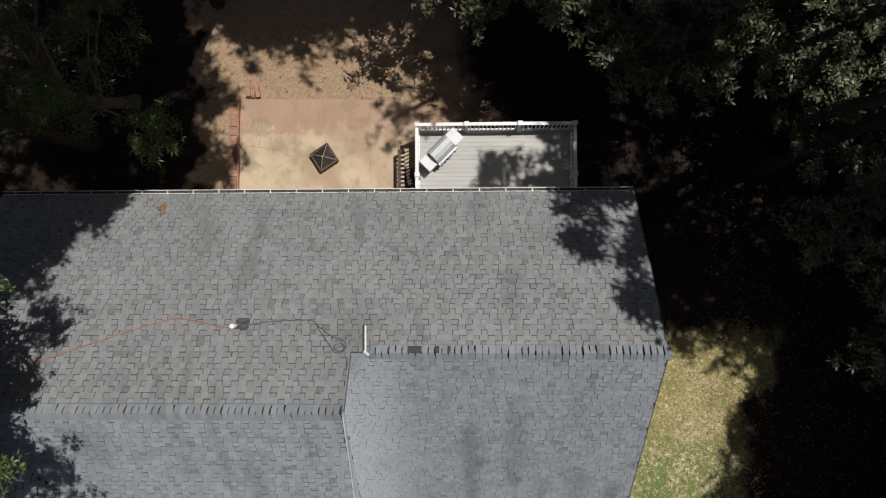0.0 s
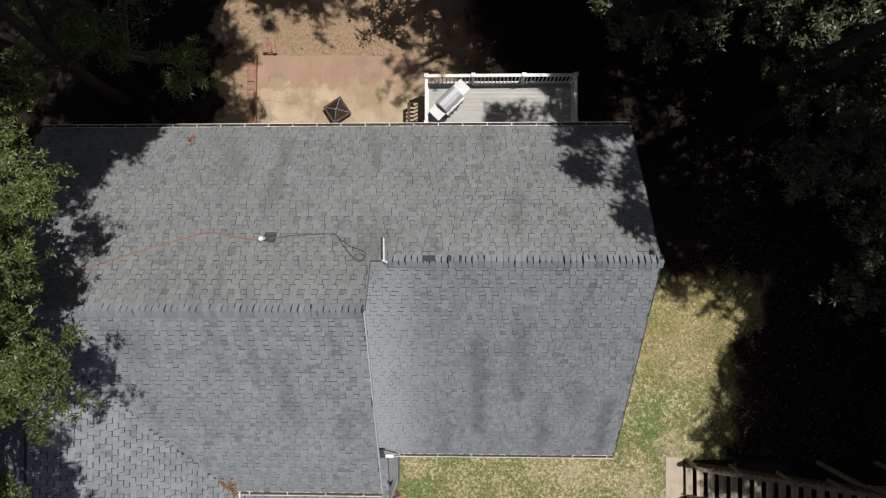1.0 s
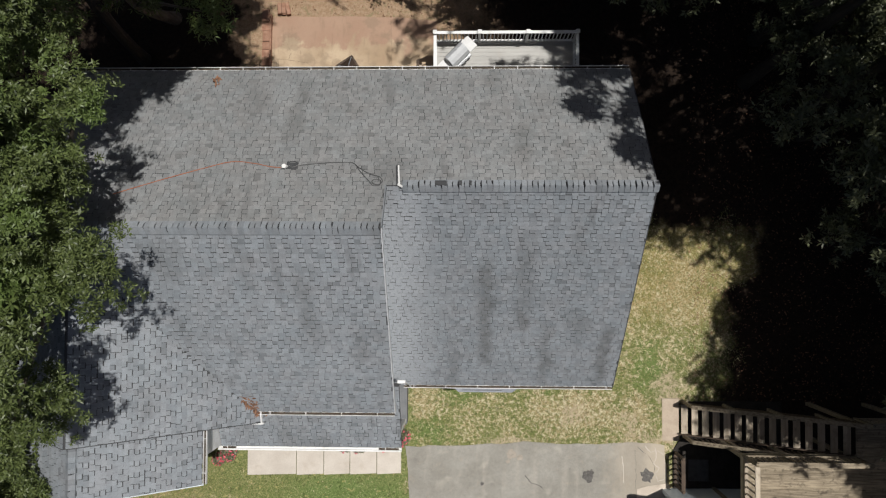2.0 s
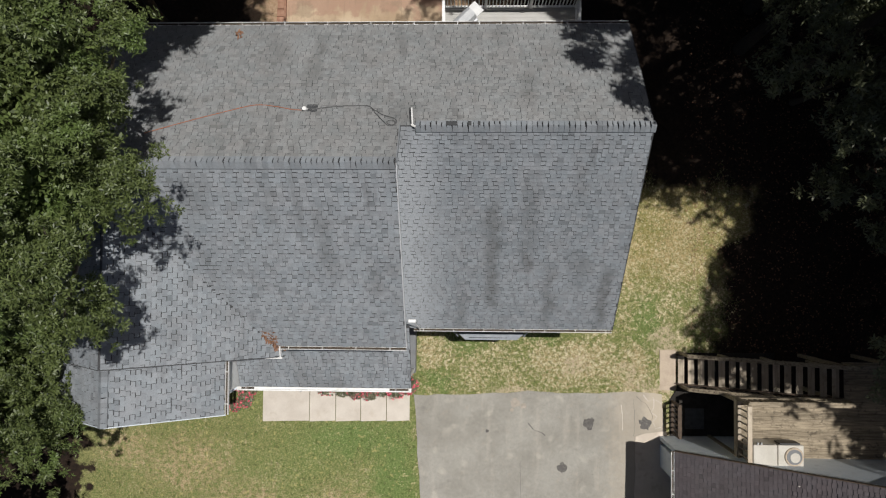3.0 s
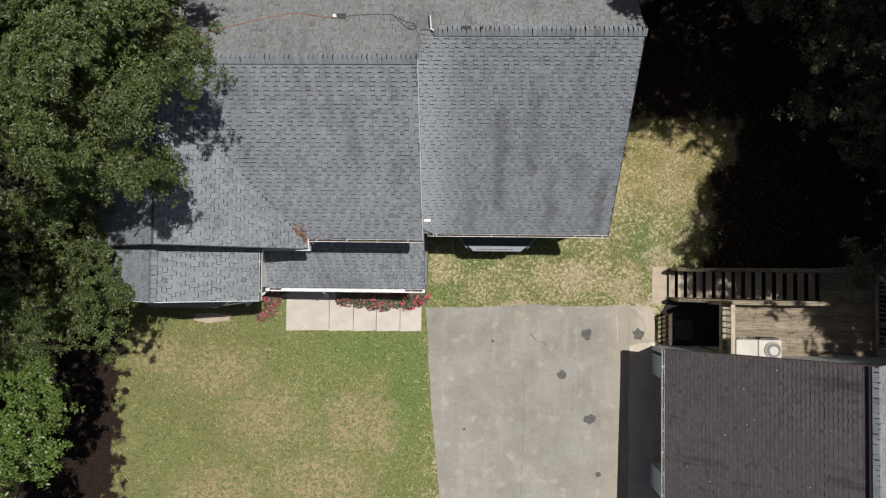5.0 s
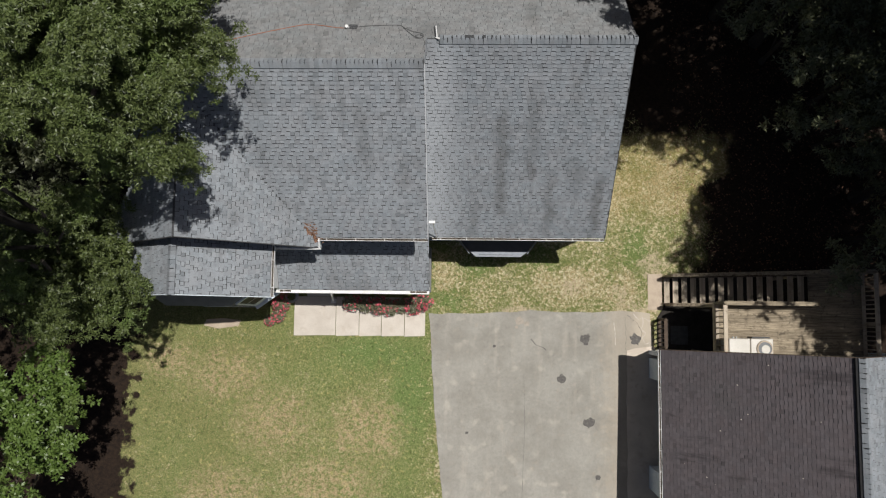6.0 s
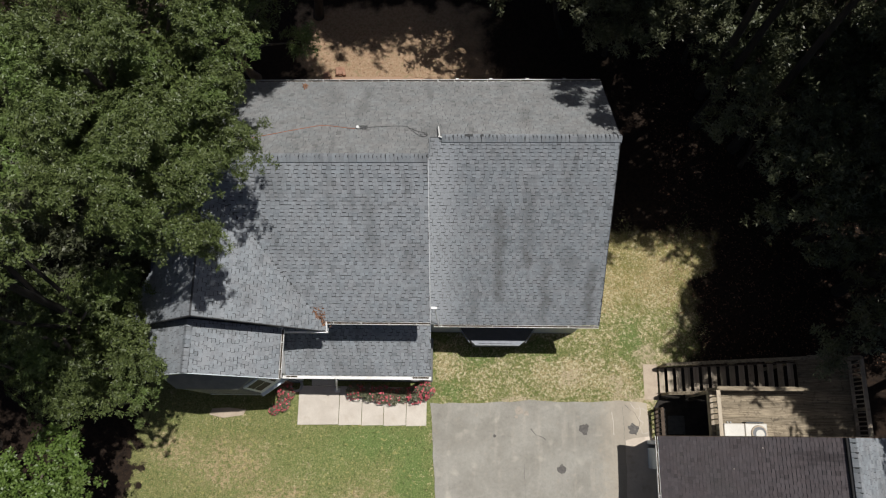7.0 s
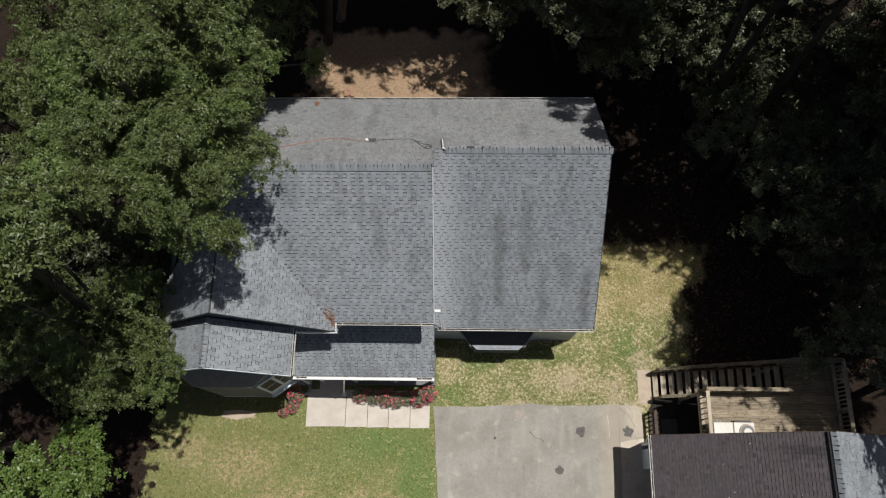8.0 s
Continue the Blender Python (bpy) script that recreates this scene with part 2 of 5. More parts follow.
def patio_mat():
    n = Nodes("patio_concrete")
    x, y, _ = n.xyz()
    a, b = n.noise(0.8, 5, 0.6), n.noise(3.2, 5, 0.65)
    col = n.mix(n.ramp(a, 0.35, 0.65), (0.375, 0.275, 0.18), (0.54, 0.425, 0.295))
    wash = n.ramp(n.op("ADD", y, n.op("MULTIPLY_ADD", n.noise(1.3, 5, 0.65), 3.0, -1.5)), 4.8, 5.1)
    col = n.mix(n.op("MULTIPLY", wash, 0.75), col, (0.35, 0.215, 0.155))
    col = n.mix(n.op("MULTIPLY", n.ramp(b, 0.48, 0.72), 0.5), col, (0.31, 0.205, 0.14))
    col = n.mix(n.op("MULTIPLY", n.ramp(n.noise(1.7, 4), 0.54, 0.66), 0.45), col, (0.24, 0.18, 0.125))
    drip = n.ramp(n.noise(4.0, 4, 0.6, stretch=(1.5, 0.3, 1)), 0.58, 0.7)
    col = n.mix(n.op("MULTIPLY", drip, 0.4), col, (0.26, 0.19, 0.13))
    g = n.noise(70, 3)
    col = n.mix(n.op("MULTIPLY", n.ramp(g, 0.45, 0.7), 0.2), col, (0.2, 0.13, 0.08))
    n.bump(g, 0.25, 0.008)
    return n.done(col, 0.9, 0, 0.25)


ROOF1, ROOF2 = (0.203, 0.220, 0.236), (0.276, 0.296, 0.314)
NORTH1, NORTH2 = (0.196, 0.202, 0.202), (0.262, 0.268, 0.268)
FRONT_STREAKS = ((0.05, -6.1, -3.3, 0.36, 0.5), (1.0, -4.9, -2.6, 0.34, 0.28), (1.75, -6.7, -5.1, 0.3, 0.38), (3.4, -6.8, -5.0, 0.3, 0.5), (2.3, -3.4, -2.3, 0.34, 0.25), (-0.85, -6.8, -6.0, 0.3, 0.32), (0.35, -1.9, -1.6, 0.25, 0.2))
WEST_STREAKS = ((-4.25, -5.2, -3.6, 0.4, 0.3), (-3.1, -5.8, -5.0, 0.34, 0.25), (-5.5, -4.0, -3.0, 0.34, 0.22))
BACK_STREAKS = ((-4.75, -0.1, 1.5, 0.34, 0.34), (0.9, -0.8, 0.1, 0.32, 0.36), (0.2, 1.2, 1.7, 0.5, 0.25), (-0.65, 1.2, 1.7, 0.4, 0.25))
M = dict(
    ground=ground_mat(), asphalt=asphalt_mat(), patio=patio_mat(),
    shingle=shingle_mat("grey_shingle", ROOF1, ROOF2, "island", streaks=WEST_STREAKS),
    shingle_pale_west=shingle_mat("grey_shingle_pale_west", ROOF1, ROOF2, "island", 0.45, pale_west=True, streaks=FRONT_STREAKS),
    shingle_piece=shingle_mat("grey_shingle_piece", ROOF1, ROOF2, "object"),
    shingle_back=shingle_mat("grey_shingle_north", NORTH1, NORTH2, "island", streaks=BACK_STREAKS),
    shingle_back_piece=shingle_mat("grey_shingle_north_piece", NORTH1, NORTH2, "object"),
    worn=plain("worn_asphalt", (0.33, 0.29, 0.24), (0.42, 0.37, 0.31), 7, 0.9, stain=((0.2, 0.18, 0.15), 9, 0.7)),
    damp=plain("damp_concrete_crack", (0.20, 0.145, 0.095), (0.27, 0.20, 0.14), 9, 0.9),
    shadepad=plain("near_black_shade", (0.02, 0.017, 0.014), (0.035, 0.03, 0.026), 5, 0.95),
    darkbed=plain("gutter_debris", (0.05, 0.04, 0.03), (0.09, 0.07, 0.05), 6, 0.95),
    tar=plain("black_tar_strip", (0.012, 0.012, 0.013), (0.02, 0.02, 0.021), 6, 0.95),
    under=plain("shingle_underlay", (0.06, 0.061, 0.063), (0.075, 0.076, 0.078), 5, 0.95),
    brown=shingle_mat("brown_shingle", (0.088, 0.076, 0.080), (0.116, 0.101, 0.106), "island", 0.75, 0.12, run=(0.22, 1.3, 0.22), smudge=(0.042, 0.036, 0.038)),
    brown_piece=shingle_mat("brown_shingle_piece", (0.088, 0.076, 0.080), (0.116, 0.101, 0.106), "object", 0.75, 0.12, run=(0.22, 1.3, 0.22), smudge=(0.042, 0.036, 0.038)),
    white=plain("white_paint", (0.72, 0.72, 0.70), (0.80, 0.80, 0.79), 2.5, 0.45, stain=((0.45, 0.43, 0.38), 3, 0.35)),
    siding=plain("pale_siding", (0.62, 0.66, 0.68), (0.70, 0.73, 0.75), 2, 0.6, stain=((0.4, 0.42, 0.4), 2, 0.3)),
    # Darkened copy of the pale siding, for the wall the eave shades.
    shade_siding=plain("shaded_pale_siding", (0.34, 0.37, 0.40), (0.42, 0.45, 0.48), 2, 0.6, stain=((0.25, 0.27, 0.28), 2, 0.3)),
    # Siding tone deepened for the shade on the gable front.
    teal=plain("grey_green_shade_siding", (0.085, 0.10, 0.135), (0.12, 0.14, 0.18), 2, 0.6, stain=((0.08, 0.10, 0.10), 2, 0.3)),
    brickwall=plain("red_brick_wall", (0.22, 0.09, 0.06), (0.30, 0.13, 0.085), 7, 0.85, stain=((0.12, 0.06, 0.045), 4, 0.5)),
    blue=plain("pale_blue_siding", (0.62, 0.68, 0.72), (0.68, 0.73, 0.77), 2, 0.55, stain=((0.3, 0.34, 0.36), 3, 0.4)),
    concrete=plain("pale_concrete", (0.53, 0.475, 0.41), (0.61, 0.555, 0.485), 1.8, 0.85, stain=((0.38, 0.31, 0.23), 2.4, 0.35), source="object", spread=0.05),
    apron=plain("tan_concrete", (0.52, 0.45, 0.37), (0.62, 0.54, 0.45), 1.5, 0.88, stain=((0.34, 0.27, 0.2), 2.2, 0.5)),
    slab=plain("worn_concrete", (0.42, 0.34, 0.26), (0.52, 0.43, 0.33), 3, 0.88, stain=((0.28, 0.22, 0.16), 3, 0.4)),
    darkfloor=plain("porch_floor", (0.15, 0.155, 0.16), (0.2, 0.205, 0.21), 3, 0.7, stain=((0.1, 0.1, 0.1), 3, 0.3)),
    deckboard=plain("grey_white_deck_board", (0.385, 0.375, 0.35), (0.465, 0.455, 0.425), 1.5, 0.6, stretch=(0.4, 3, 3), stain=((0.36, 0.33, 0.29), 2.5, 0.4), source="object", spread=0.06),
    oldwood=plain("weathered_wood", (0.18, 0.145, 0.10), (0.35, 0.29, 0.205), 5, 0.88, stretch=(0.35, 4, 4), fine=45, bump=0.4, stain=((0.07, 0.055, 0.04), 6, 0.8), source="object", spread=0.22),
    oldwood_y=plain("weathered_wood_across", (0.34, 0.285, 0.215), (0.47, 0.40, 0.31), 3, 0.88, stretch=(4, 0.35, 4), fine=45, bump=0.4, stain=((0.11, 0.085, 0.06), 2.2, 0.6), source="object", spread=0.2),
    darkwood=plain("dark_brown_wood", (0.06, 0.042, 0.03), (0.10, 0.07, 0.048), 4, 0.8, stretch=(1, 1, 3)),
    bronze=plain("dark_bronze", (0.055, 0.038, 0.028), (0.09, 0.062, 0.045), 6, 0.5, metal=0.6),
    steel=plain("stainless_lid", (0.5, 0.51, 0.52), (0.58, 0.59, 0.60), 3, 0.4, metal=0.25, fine=30),
    grillside=plain("pale_side_shelf", (0.62, 0.62, 0.61), (0.70, 0.70, 0.69), 3, 0.5),
    black=plain("black_plastic", (0.018, 0.018, 0.019), (0.03, 0.03, 0.031), 5, 0.5),
    rubber=plain("grey_rubber", (0.34, 0.35, 0.35), (0.44, 0.45, 0.45), 5, 0.7),
    patch=plain("bare_roof_patch", (0.05, 0.052, 0.054), (0.075, 0.077, 0.08), 8, 0.9),
    lead=plain("grey_lead_sheet", (0.22, 0.24, 0.27), (0.30, 0.32, 0.35), 5, 0.6, stain=((0.2, 0.2, 0.2), 4, 0.4)),
    flashing=plain("aluminium_flashing", (0.58, 0.59, 0.60), (0.66, 0.67, 0.68), 3, 0.42, metal=0.2, stain=((0.25, 0.25, 0.26), 4, 0.4)),
    orange=plain("orange_brown_cable", (0.30, 0.10, 0.05), (0.36, 0.14, 0.075), 6, 0.6),
    greycable=plain("dark_grey_cable", (0.06, 0.06, 0.062), (0.10, 0.10, 0.10), 6, 0.6),
    deadleaf=plain("dead_leaves", (0.14, 0.07, 0.04), (0.24, 0.13, 0.08), 9, 0.9, source="island", spread=0.5),
    brick=plain("loose_brick", (0.30, 0.155, 0.10), (0.42, 0.25, 0.17), 6, 0.9, source="object", spread=0.15),
    freezer=plain("white_enamel", (0.46, 0.43, 0.37), (0.54, 0.51, 0.45), 2, 0.4, stain=((0.45, 0.4, 0.32), 3, 0.4)),
    tarpatch=plain("dark_asphalt_patch", (0.085, 0.08, 0.074), (0.15, 0.14, 0.13), 14, 0.9, stain=((0.26, 0.24, 0.21), 12, 0.6)),
    # Darker copy of bark, so woodland trunks sink into the shade.
    shadebark=plain("shade_bark", (0.018, 0.015, 0.012), (0.035, 0.029, 0.025), 5, 0.95, stretch=(1, 1, 0.25), fine=30, bump=0.6),
    bark=plain("bark", (0.09, 0.07, 0.055), (0.19, 0.16, 0.13), 5, 0.95, stretch=(1, 1, 0.25), fine=30, bump=0.6),
    glass=plain("window_glass", (0.02, 0.024, 0.028), (0.03, 0.035, 0.04), 1, 0.45, spec=0.08, bump=0.0),
    oak=leaf_mat("oak_leaf", (0.045, 0.064, 0.018), (0.138, 0.172, 0.056), (0.128, 0.190, 0.050), 0.47),
    woods=leaf_mat("woodland_leaf", (0.058, 0.066, 0.034), (0.145, 0.158, 0.088), (0.115, 0.112, 0.062), 0.42),
    bright=leaf_mat("young_leaf", (0.07, 0.12, 0.022), (0.14, 0.205, 0.05), (0.11, 0.15, 0.04)),
    bush=leaf_mat("bush_leaf", (0.10, 0.11, 0.06), (0.25, 0.25, 0.16), (0.22, 0.16, 0.11)),
    flower=plain("red_flower", (0.52, 0.05, 0.08), (0.80, 0.20, 0.24), 8, 0.6, source="island", spread=0.4),
    grass=None,
)


def grass_mat():
    n = Nodes("grass_blade")
    x, y, _ = n.xyz()
    dry = n.op("ADD", n.op("MULTIPLY", n.ramp(x, -3.4, -1.6), 0.10), n.op("ADD", n.op("MULTIPLY", n.random("island"), 0.4), n.op("ADD", n.op("MULTIPLY", n.noise(1.3, 4, 0.6), 0.45), n.op("MULTIPLY_ADD", n.noise(7.5, 5, 0.7), 0.6, -0.3))))
    col = n.mix(n.ramp(dry, 0.44, 0.78), n.mix(n.ramp(x, -3.4, -1.6), (0.105, 0.155, 0.040), (0.125, 0.148, 0.042)), (0.58, 0.50, 0.31))
    return n.done(col, 0.8, 0, 0.2)


M["grass"] = grass_mat()


# ---- builders ----
def link_mesh(name, me, material, parent=None, label="", kind=""):
    ob = new(name, me)
    if material and not me.materials:
        me.materials.append(material)
    if parent:
        ob.parent = parent
        if parent.type == "EMPTY" and not parent.parent:
            ob.matrix_parent_inverse = parent.matrix_basis.inverted()
    return tagged(ob, label, kind=kind)


def part(name, bm, material, parent, label="", kind=""):
    me = bpy.data.meshes.new(name)
    bmesh.ops.recalc_face_normals(bm, faces=bm.faces)
    bm.to_mesh(me)
    bm.free()
    return link_mesh(name, me, material, parent, label, kind)


def part_np(name, verts, faces, material, parent, label="", kind="", smooth=False):
    me = bpy.data.meshes.new(name)
    me.from_pydata(np.asarray(verts).tolist(), [], np.asarray(faces).tolist() if isinstance(faces, np.ndarray) else faces)
    me.update()
    if smooth:
        me.shade_smooth()
    return link_mesh(name, me, material, parent, label, kind)


def thing(name, at, label, category, group="", kind=""):
    ob = new(name)
    ob.empty_display_size = 0.2
    ob.matrix_basis = Matrix.Translation(at)
    return tagged(ob, label, category, group, kind)


def box(x0, x1, y0, y1, z0, z1, bm=None, bevel=0.0, m=None):
    bm = bm or bmesh.new()
    made = bmesh.ops.create_cube(bm, size=1.0)["verts"]
    mat = Matrix.Translation(((x0 + x1) / 2, (y0 + y1) / 2, (z0 + z1) / 2)) @ Matrix.Diagonal((x1 - x0, y1 - y0, z1 - z0, 1))
    bmesh.ops.transform(bm, matrix=(m @ mat) if m else mat, verts=made)
    if bevel:
        edges = list({e for v in made for e in v.link_edges})
        bmesh.ops.bevel(bm, geom=edges, offset=bevel, segments=2, affect="EDGES", profile=0.5)
    return bm


def prism(points, z0, z1, bm=None):
    """A plan outline drawn up from z0 to z1 (numbers, or one height for each corner)."""
    bm = bm or bmesh.new()
    n = len(points)
    lo = [z0] * n if isinstance(z0, (int, float)) else z0
    hi = [z1] * n if isinstance(z1, (int, float)) else z1
    a = [bm.verts.new((x, y, z)) for (x, y), z in zip(points, lo)]
    b = [bm.verts.new((x, y, z)) for (x, y), z in zip(points, hi)]
    bm.faces.new(a[::-1]), bm.faces.new(b)
    for i in range(n):
        j = (i + 1) % n
        bm.faces.new((a[i], a[j], b[j], b[i]))
    return bm


def slab(corners, thick, bm=None):
    """A flat polygon in space with a thickness below it."""
    bm = bm or bmesh.new()
    c = [Vector(p) for p in corners]
    nrm = (c[1] - c[0]).cross(c[2] - c[1]).normalized()
    if nrm.z < 0:
        nrm = -nrm
    a = [bm.verts.new(p - nrm * thick) for p in c]
    b = [bm.verts.new(p) for p in c]
    bm.faces.new(a[::-1]), bm.faces.new(b)
    for i in range(len(c)):
        j = (i + 1) % len(c)
        bm.faces.new((a[i], a[j], b[j], b[i]))
    return bm


def beam(p, q, w, h, bm=None):
    """A bar of section w by h from p to q."""
    p, q = Vector(p), Vector(q)
    d = q - p
    up = Vector((0, 0, 1)) if abs(d.normalized().z) < 0.95 else Vector((0, 1, 0))
    s = d.cross(up).normalized()
    t = s.cross(d).normalized()
    m = Matrix((s, d.normalized(), t)).transposed().to_4x4()
    return box(-w / 2, w / 2, -d.length / 2, d.length / 2, -h / 2, h / 2, bm, m=Matrix.Translation((p + q) / 2) @ m)


def tube(points, r, bm=None, sides=8, caps=True):
    """A round bar through points; r is one radius or one for each point."""
    bm = bm or bmesh.new()
    pts = [Vector(p) for p in points]
    rs = [r] * len(pts) if isinstance(r, (int, float)) else r
    rings = []
    for i, p in enumerate(pts):
        d = (pts[min(i + 1, len(pts) - 1)] - pts[max(i - 1, 0)]).normalized()
        s = d.orthogonal().normalized() if i == 0 else (rings[-1][1] - d * rings[-1][1].dot(d)).normalized()
        t = d.cross(s)
        ring = [bm.verts.new(p + (s * math.cos(k * math.tau / sides) + t * math.sin(k * math.tau / sides)) * rs[i]) for k in range(sides)]
        rings.append((ring, s))
    for (a, _), (b, _) in zip(rings, rings[1:]):
        for k in range(sides):
            bm.faces.new((a[k], a[(k + 1) % sides], b[(k + 1) % sides], b[k]))
    if caps:
        bm.faces.new(rings[0][0][::-1]), bm.faces.new(rings[-1][0])
    return bm


def smoothstep(a, b, v):
    k = min(1.0, max(0.0, (v - a) / (b - a)))
    return k * k * (3 - 2 * k)


def ground_z(x, y):
    """The lie of the land: level drive, a rise to the west in front, a fall to the back yard."""
    front = 0.5 * smoothstep(0.5, -9.0, x) - 0.05 * max(0.0, -12.0 - y) * smoothstep(-4, 1, x) - 0.15 * smoothstep(4.6, 8.6, x)
    back = -0.9 - 0.12 * smoothstep(3, 9, y)
    return front + (back - front) * smoothstep(-9.0, -1.0, y)


# ---- ground ----
def axis(lo, hi, step):
    a = list(np.arange(lo, hi + 1e-6, step))
    far = [8, 20, 60, 180, 600, 2400]
    return [lo - f for f in far[::-1]] + a + [hi + f for f in far]


def build_ground():
    xs, ys = axis(-30, 28, 0.5), axis(-26, 26, 0.5)
    verts = [(x, y, ground_z(x, y) + 0.03 * noise.noise((x * 0.8, y * 0.8, 0)) * smoothstep(-2, 4, y)) for y in ys for x in xs]
    w = len(xs)
    faces = [(j * w + i, j * w + i + 1, (j + 1) * w + i + 1, (j + 1) * w + i) for j in range(len(ys) - 1) for i in range(w - 1)]
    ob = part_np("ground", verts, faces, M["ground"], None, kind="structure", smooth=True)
    tagged(ob, "patchy lawn, red clay and leaf litter coloured near-black for tree shade", "ground")


build_ground()


def sheet(name, outline, dz, material, label, category, step=0.4, thick=0.05, kind="structure", wobble=0.0):
    """A paved area that follows the land, with an edge of its own thickness."""
    pts = []
    for (x0, y0), (x1, y1) in zip(outline, outline[1:] + outline[:1]):
        n = max(1, round(math.hypot(x1 - x0, y1 - y0) / step))
        for k in range(n):
            x, y = x0 + (x1 - x0) * k / n, y0 + (y1 - y0) * k / n
            if wobble:
                x += wobble * noise.noise((x * 2.1, y * 2.1, 3)) + 0.5 * wobble * noise.noise((x * 6, y * 6, 5))
                y += wobble * noise.noise((x * 2.1, y * 2.1, 9)) + 0.5 * wobble * noise.noise((x * 6, y * 6, 1))
            pts.append((x, y))
    bm = bmesh.new()
    top = [bm.verts.new((x, y, 0)) for x, y in pts]
    bm.faces.new(top)
    bmesh.ops.triangulate(bm, faces=bm.faces[:])
    for _ in range(4):
        long = [e for e in bm.edges if e.calc_length() > 1.2 and not e.is_boundary]
        if not long:
            break
        bmesh.ops.subdivide_edges(bm, edges=long, cuts=1)
        bmesh.ops.triangulate(bm, faces=bm.faces[:])
    for v in bm.verts:
        v.co.z = ground_z(v.co.x, v.co.y) + dz
    rim = [e for e in bm.edges if e.is_boundary]
    down = bmesh.ops.extrude_edge_only(bm, edges=rim)["geom"]
    for v in down:
        if isinstance(v, bmesh.types.BMVert):
            v.co.z -= thick + dz
    return tagged(part(name, bm, material, None, kind=kind), label, category)


sheet("driveway", [(-2.56, -9.62), (-0.5, -9.58), (1.6, -9.45), (3.8, -9.5), (5.6, -9.42), (6.45, -9.5), (6.5, -10.85), (5.5, -11.0), (5.5, -30), (-1.0, -30), (-1.95, -17), (-2.35, -13)],
      0.025, M["asphalt"], "cracked and stained grey asphalt driveway", "driveway", wobble=0.06)
sheet("patio", [(-7.72, 1.2), (-1.6, 1.2), (-1.6, 5.75), (-3.0, 5.9), (-5.0, 5.95), (-7.72, 5.95)], 0.05, M["patio"],
      "clay-stained tan concrete patio behind the house", "patio", wobble=0.03)
sheet("apron", [(5.47, -11.0), (6.5, -10.82), (7.0, -11.4), (7.0, -20), (5.47, -20)], 0.045, M["apron"], "pale concrete apron with a broken edge along the garage", "pavement", wobble=0.07)


# ---- roofs ----
EXPO = 0.130
rng = random.Random(7)


def tab_arrays(bottom, top, w, lift):
    """Eight corners of one shingle tab in (along, up, out): thick at its lower edge, thin above."""
    return [(0, bottom, 0.001), (w, bottom, 0.001), (w, top, 0.001), (0, top, 0.001), (0, bottom, lift), (w, bottom, lift), (w, top, 0.005), (0, top, 0.005)]


TAB_FACES = [(4, 5, 6, 7), (0, 1, 5, 4), (1, 2, 6, 5), (3, 0, 4, 7), (2, 3, 7, 6)]
TAB_W = 0.155
PIECE = {}


def tab_mesh(kind, mat):
    """One shared mesh for all single tabs of a kind."""
    key = (kind, mat.name)
    if key not in PIECE:
        me = bpy.data.meshes.new("shingle")
        me.from_pydata(tab_arrays(0.0 if kind == "full" else 0.029, EXPO + 0.002, TAB_W - 0.012, 0.016), [], TAB_FACES)
        me.update()
        me.materials.append(mat)
        PIECE[key] = me
    return PIECE[key]


def roof_slope(house, corners, origin, along, up, length, spans, mats, label, single=None, joint=0.012, lift=0.017, drop=0.027):
    """A roof slope: the deck slab, and courses of shingle tabs with recessed dark joints.
    spans(b) gives the stretches along the eave at height b; single(a, b) picks the tabs that are objects of their own."""
    roof = part("roof", slab(corners, 0.14), M["under"], house, label)
    o, u, v = Vector(origin), Vector(along).normalized(), Vector(up).normalized()
    n = u.cross(v)
    flip = n.z < 0
    n = -n if flip else n
    base = Matrix((u, v, n)).transposed().to_4x4()
    verts, faces = [], []
    for row in range(int(length / EXPO)):
        b = row * EXPO
        for a0, a1 in spans(b + EXPO / 2):
            a = a0 - (0.5 * (row % 2) + 0.17 * (row * 5 % 3) + rng.uniform(0, 0.12)) * 2 * TAB_W
            k = 0
            while a < a1 - 0.02:
                k += 1
                short = (k % 2 == 0) if rng.random() < 0.93 else rng.random() < 0.3
                w = TAB_W * (0.86 if short else 1.0) + rng.uniform(-0.016, 0.016)
                side = rng.random()
                s, e = max(a + (joint if short and side < 0.55 else 0.001), a0), min(a + w - (joint if short and side > 0.5 else 0.001), a1)
                if e - s > 0.03:
                    if single and single((s + e) / 2, b):
                        ob = new("shingle", tab_mesh("short" if short else "full", mats[1]))
                        ob.parent = roof
                        ob.matrix_basis = Matrix.Translation(o + u * s + v * b + n * 0.002) @ base @ Matrix.Diagonal(((e - s) / (TAB_W - 0.012), 1, -1 if flip and base.determinant() < 0 else 1, 1))
                        if base.determinant() < 0:
                            ob.matrix_basis = Matrix.Translation(o + u * e + v * b + n * 0.002) @ Matrix((-u, v, n)).transposed().to_4x4() @ Matrix.Diagonal(((e - s) / (TAB_W - 0.012), 1, 1, 1))
                    else:
                        i = len(verts)
                        for ca, cb, cn in tab_arrays(drop + rng.uniform(-0.006, 0.008) if short else rng.choice((0.0, 0.0, 0.006)), EXPO + 0.002, e - s, lift + rng.uniform(-0.003, 0.004)):
                            verts.append(o + u * (s + ca) + v * (b + cb) + n * (cn + 0.002))
                        faces += [tuple(i + q for q in (f[::-1] if flip else f)) for f in TAB_FACES]
                a += w
    part_np("shingles", verts, faces, mats[0], roof, kind="stuff")
    return roof


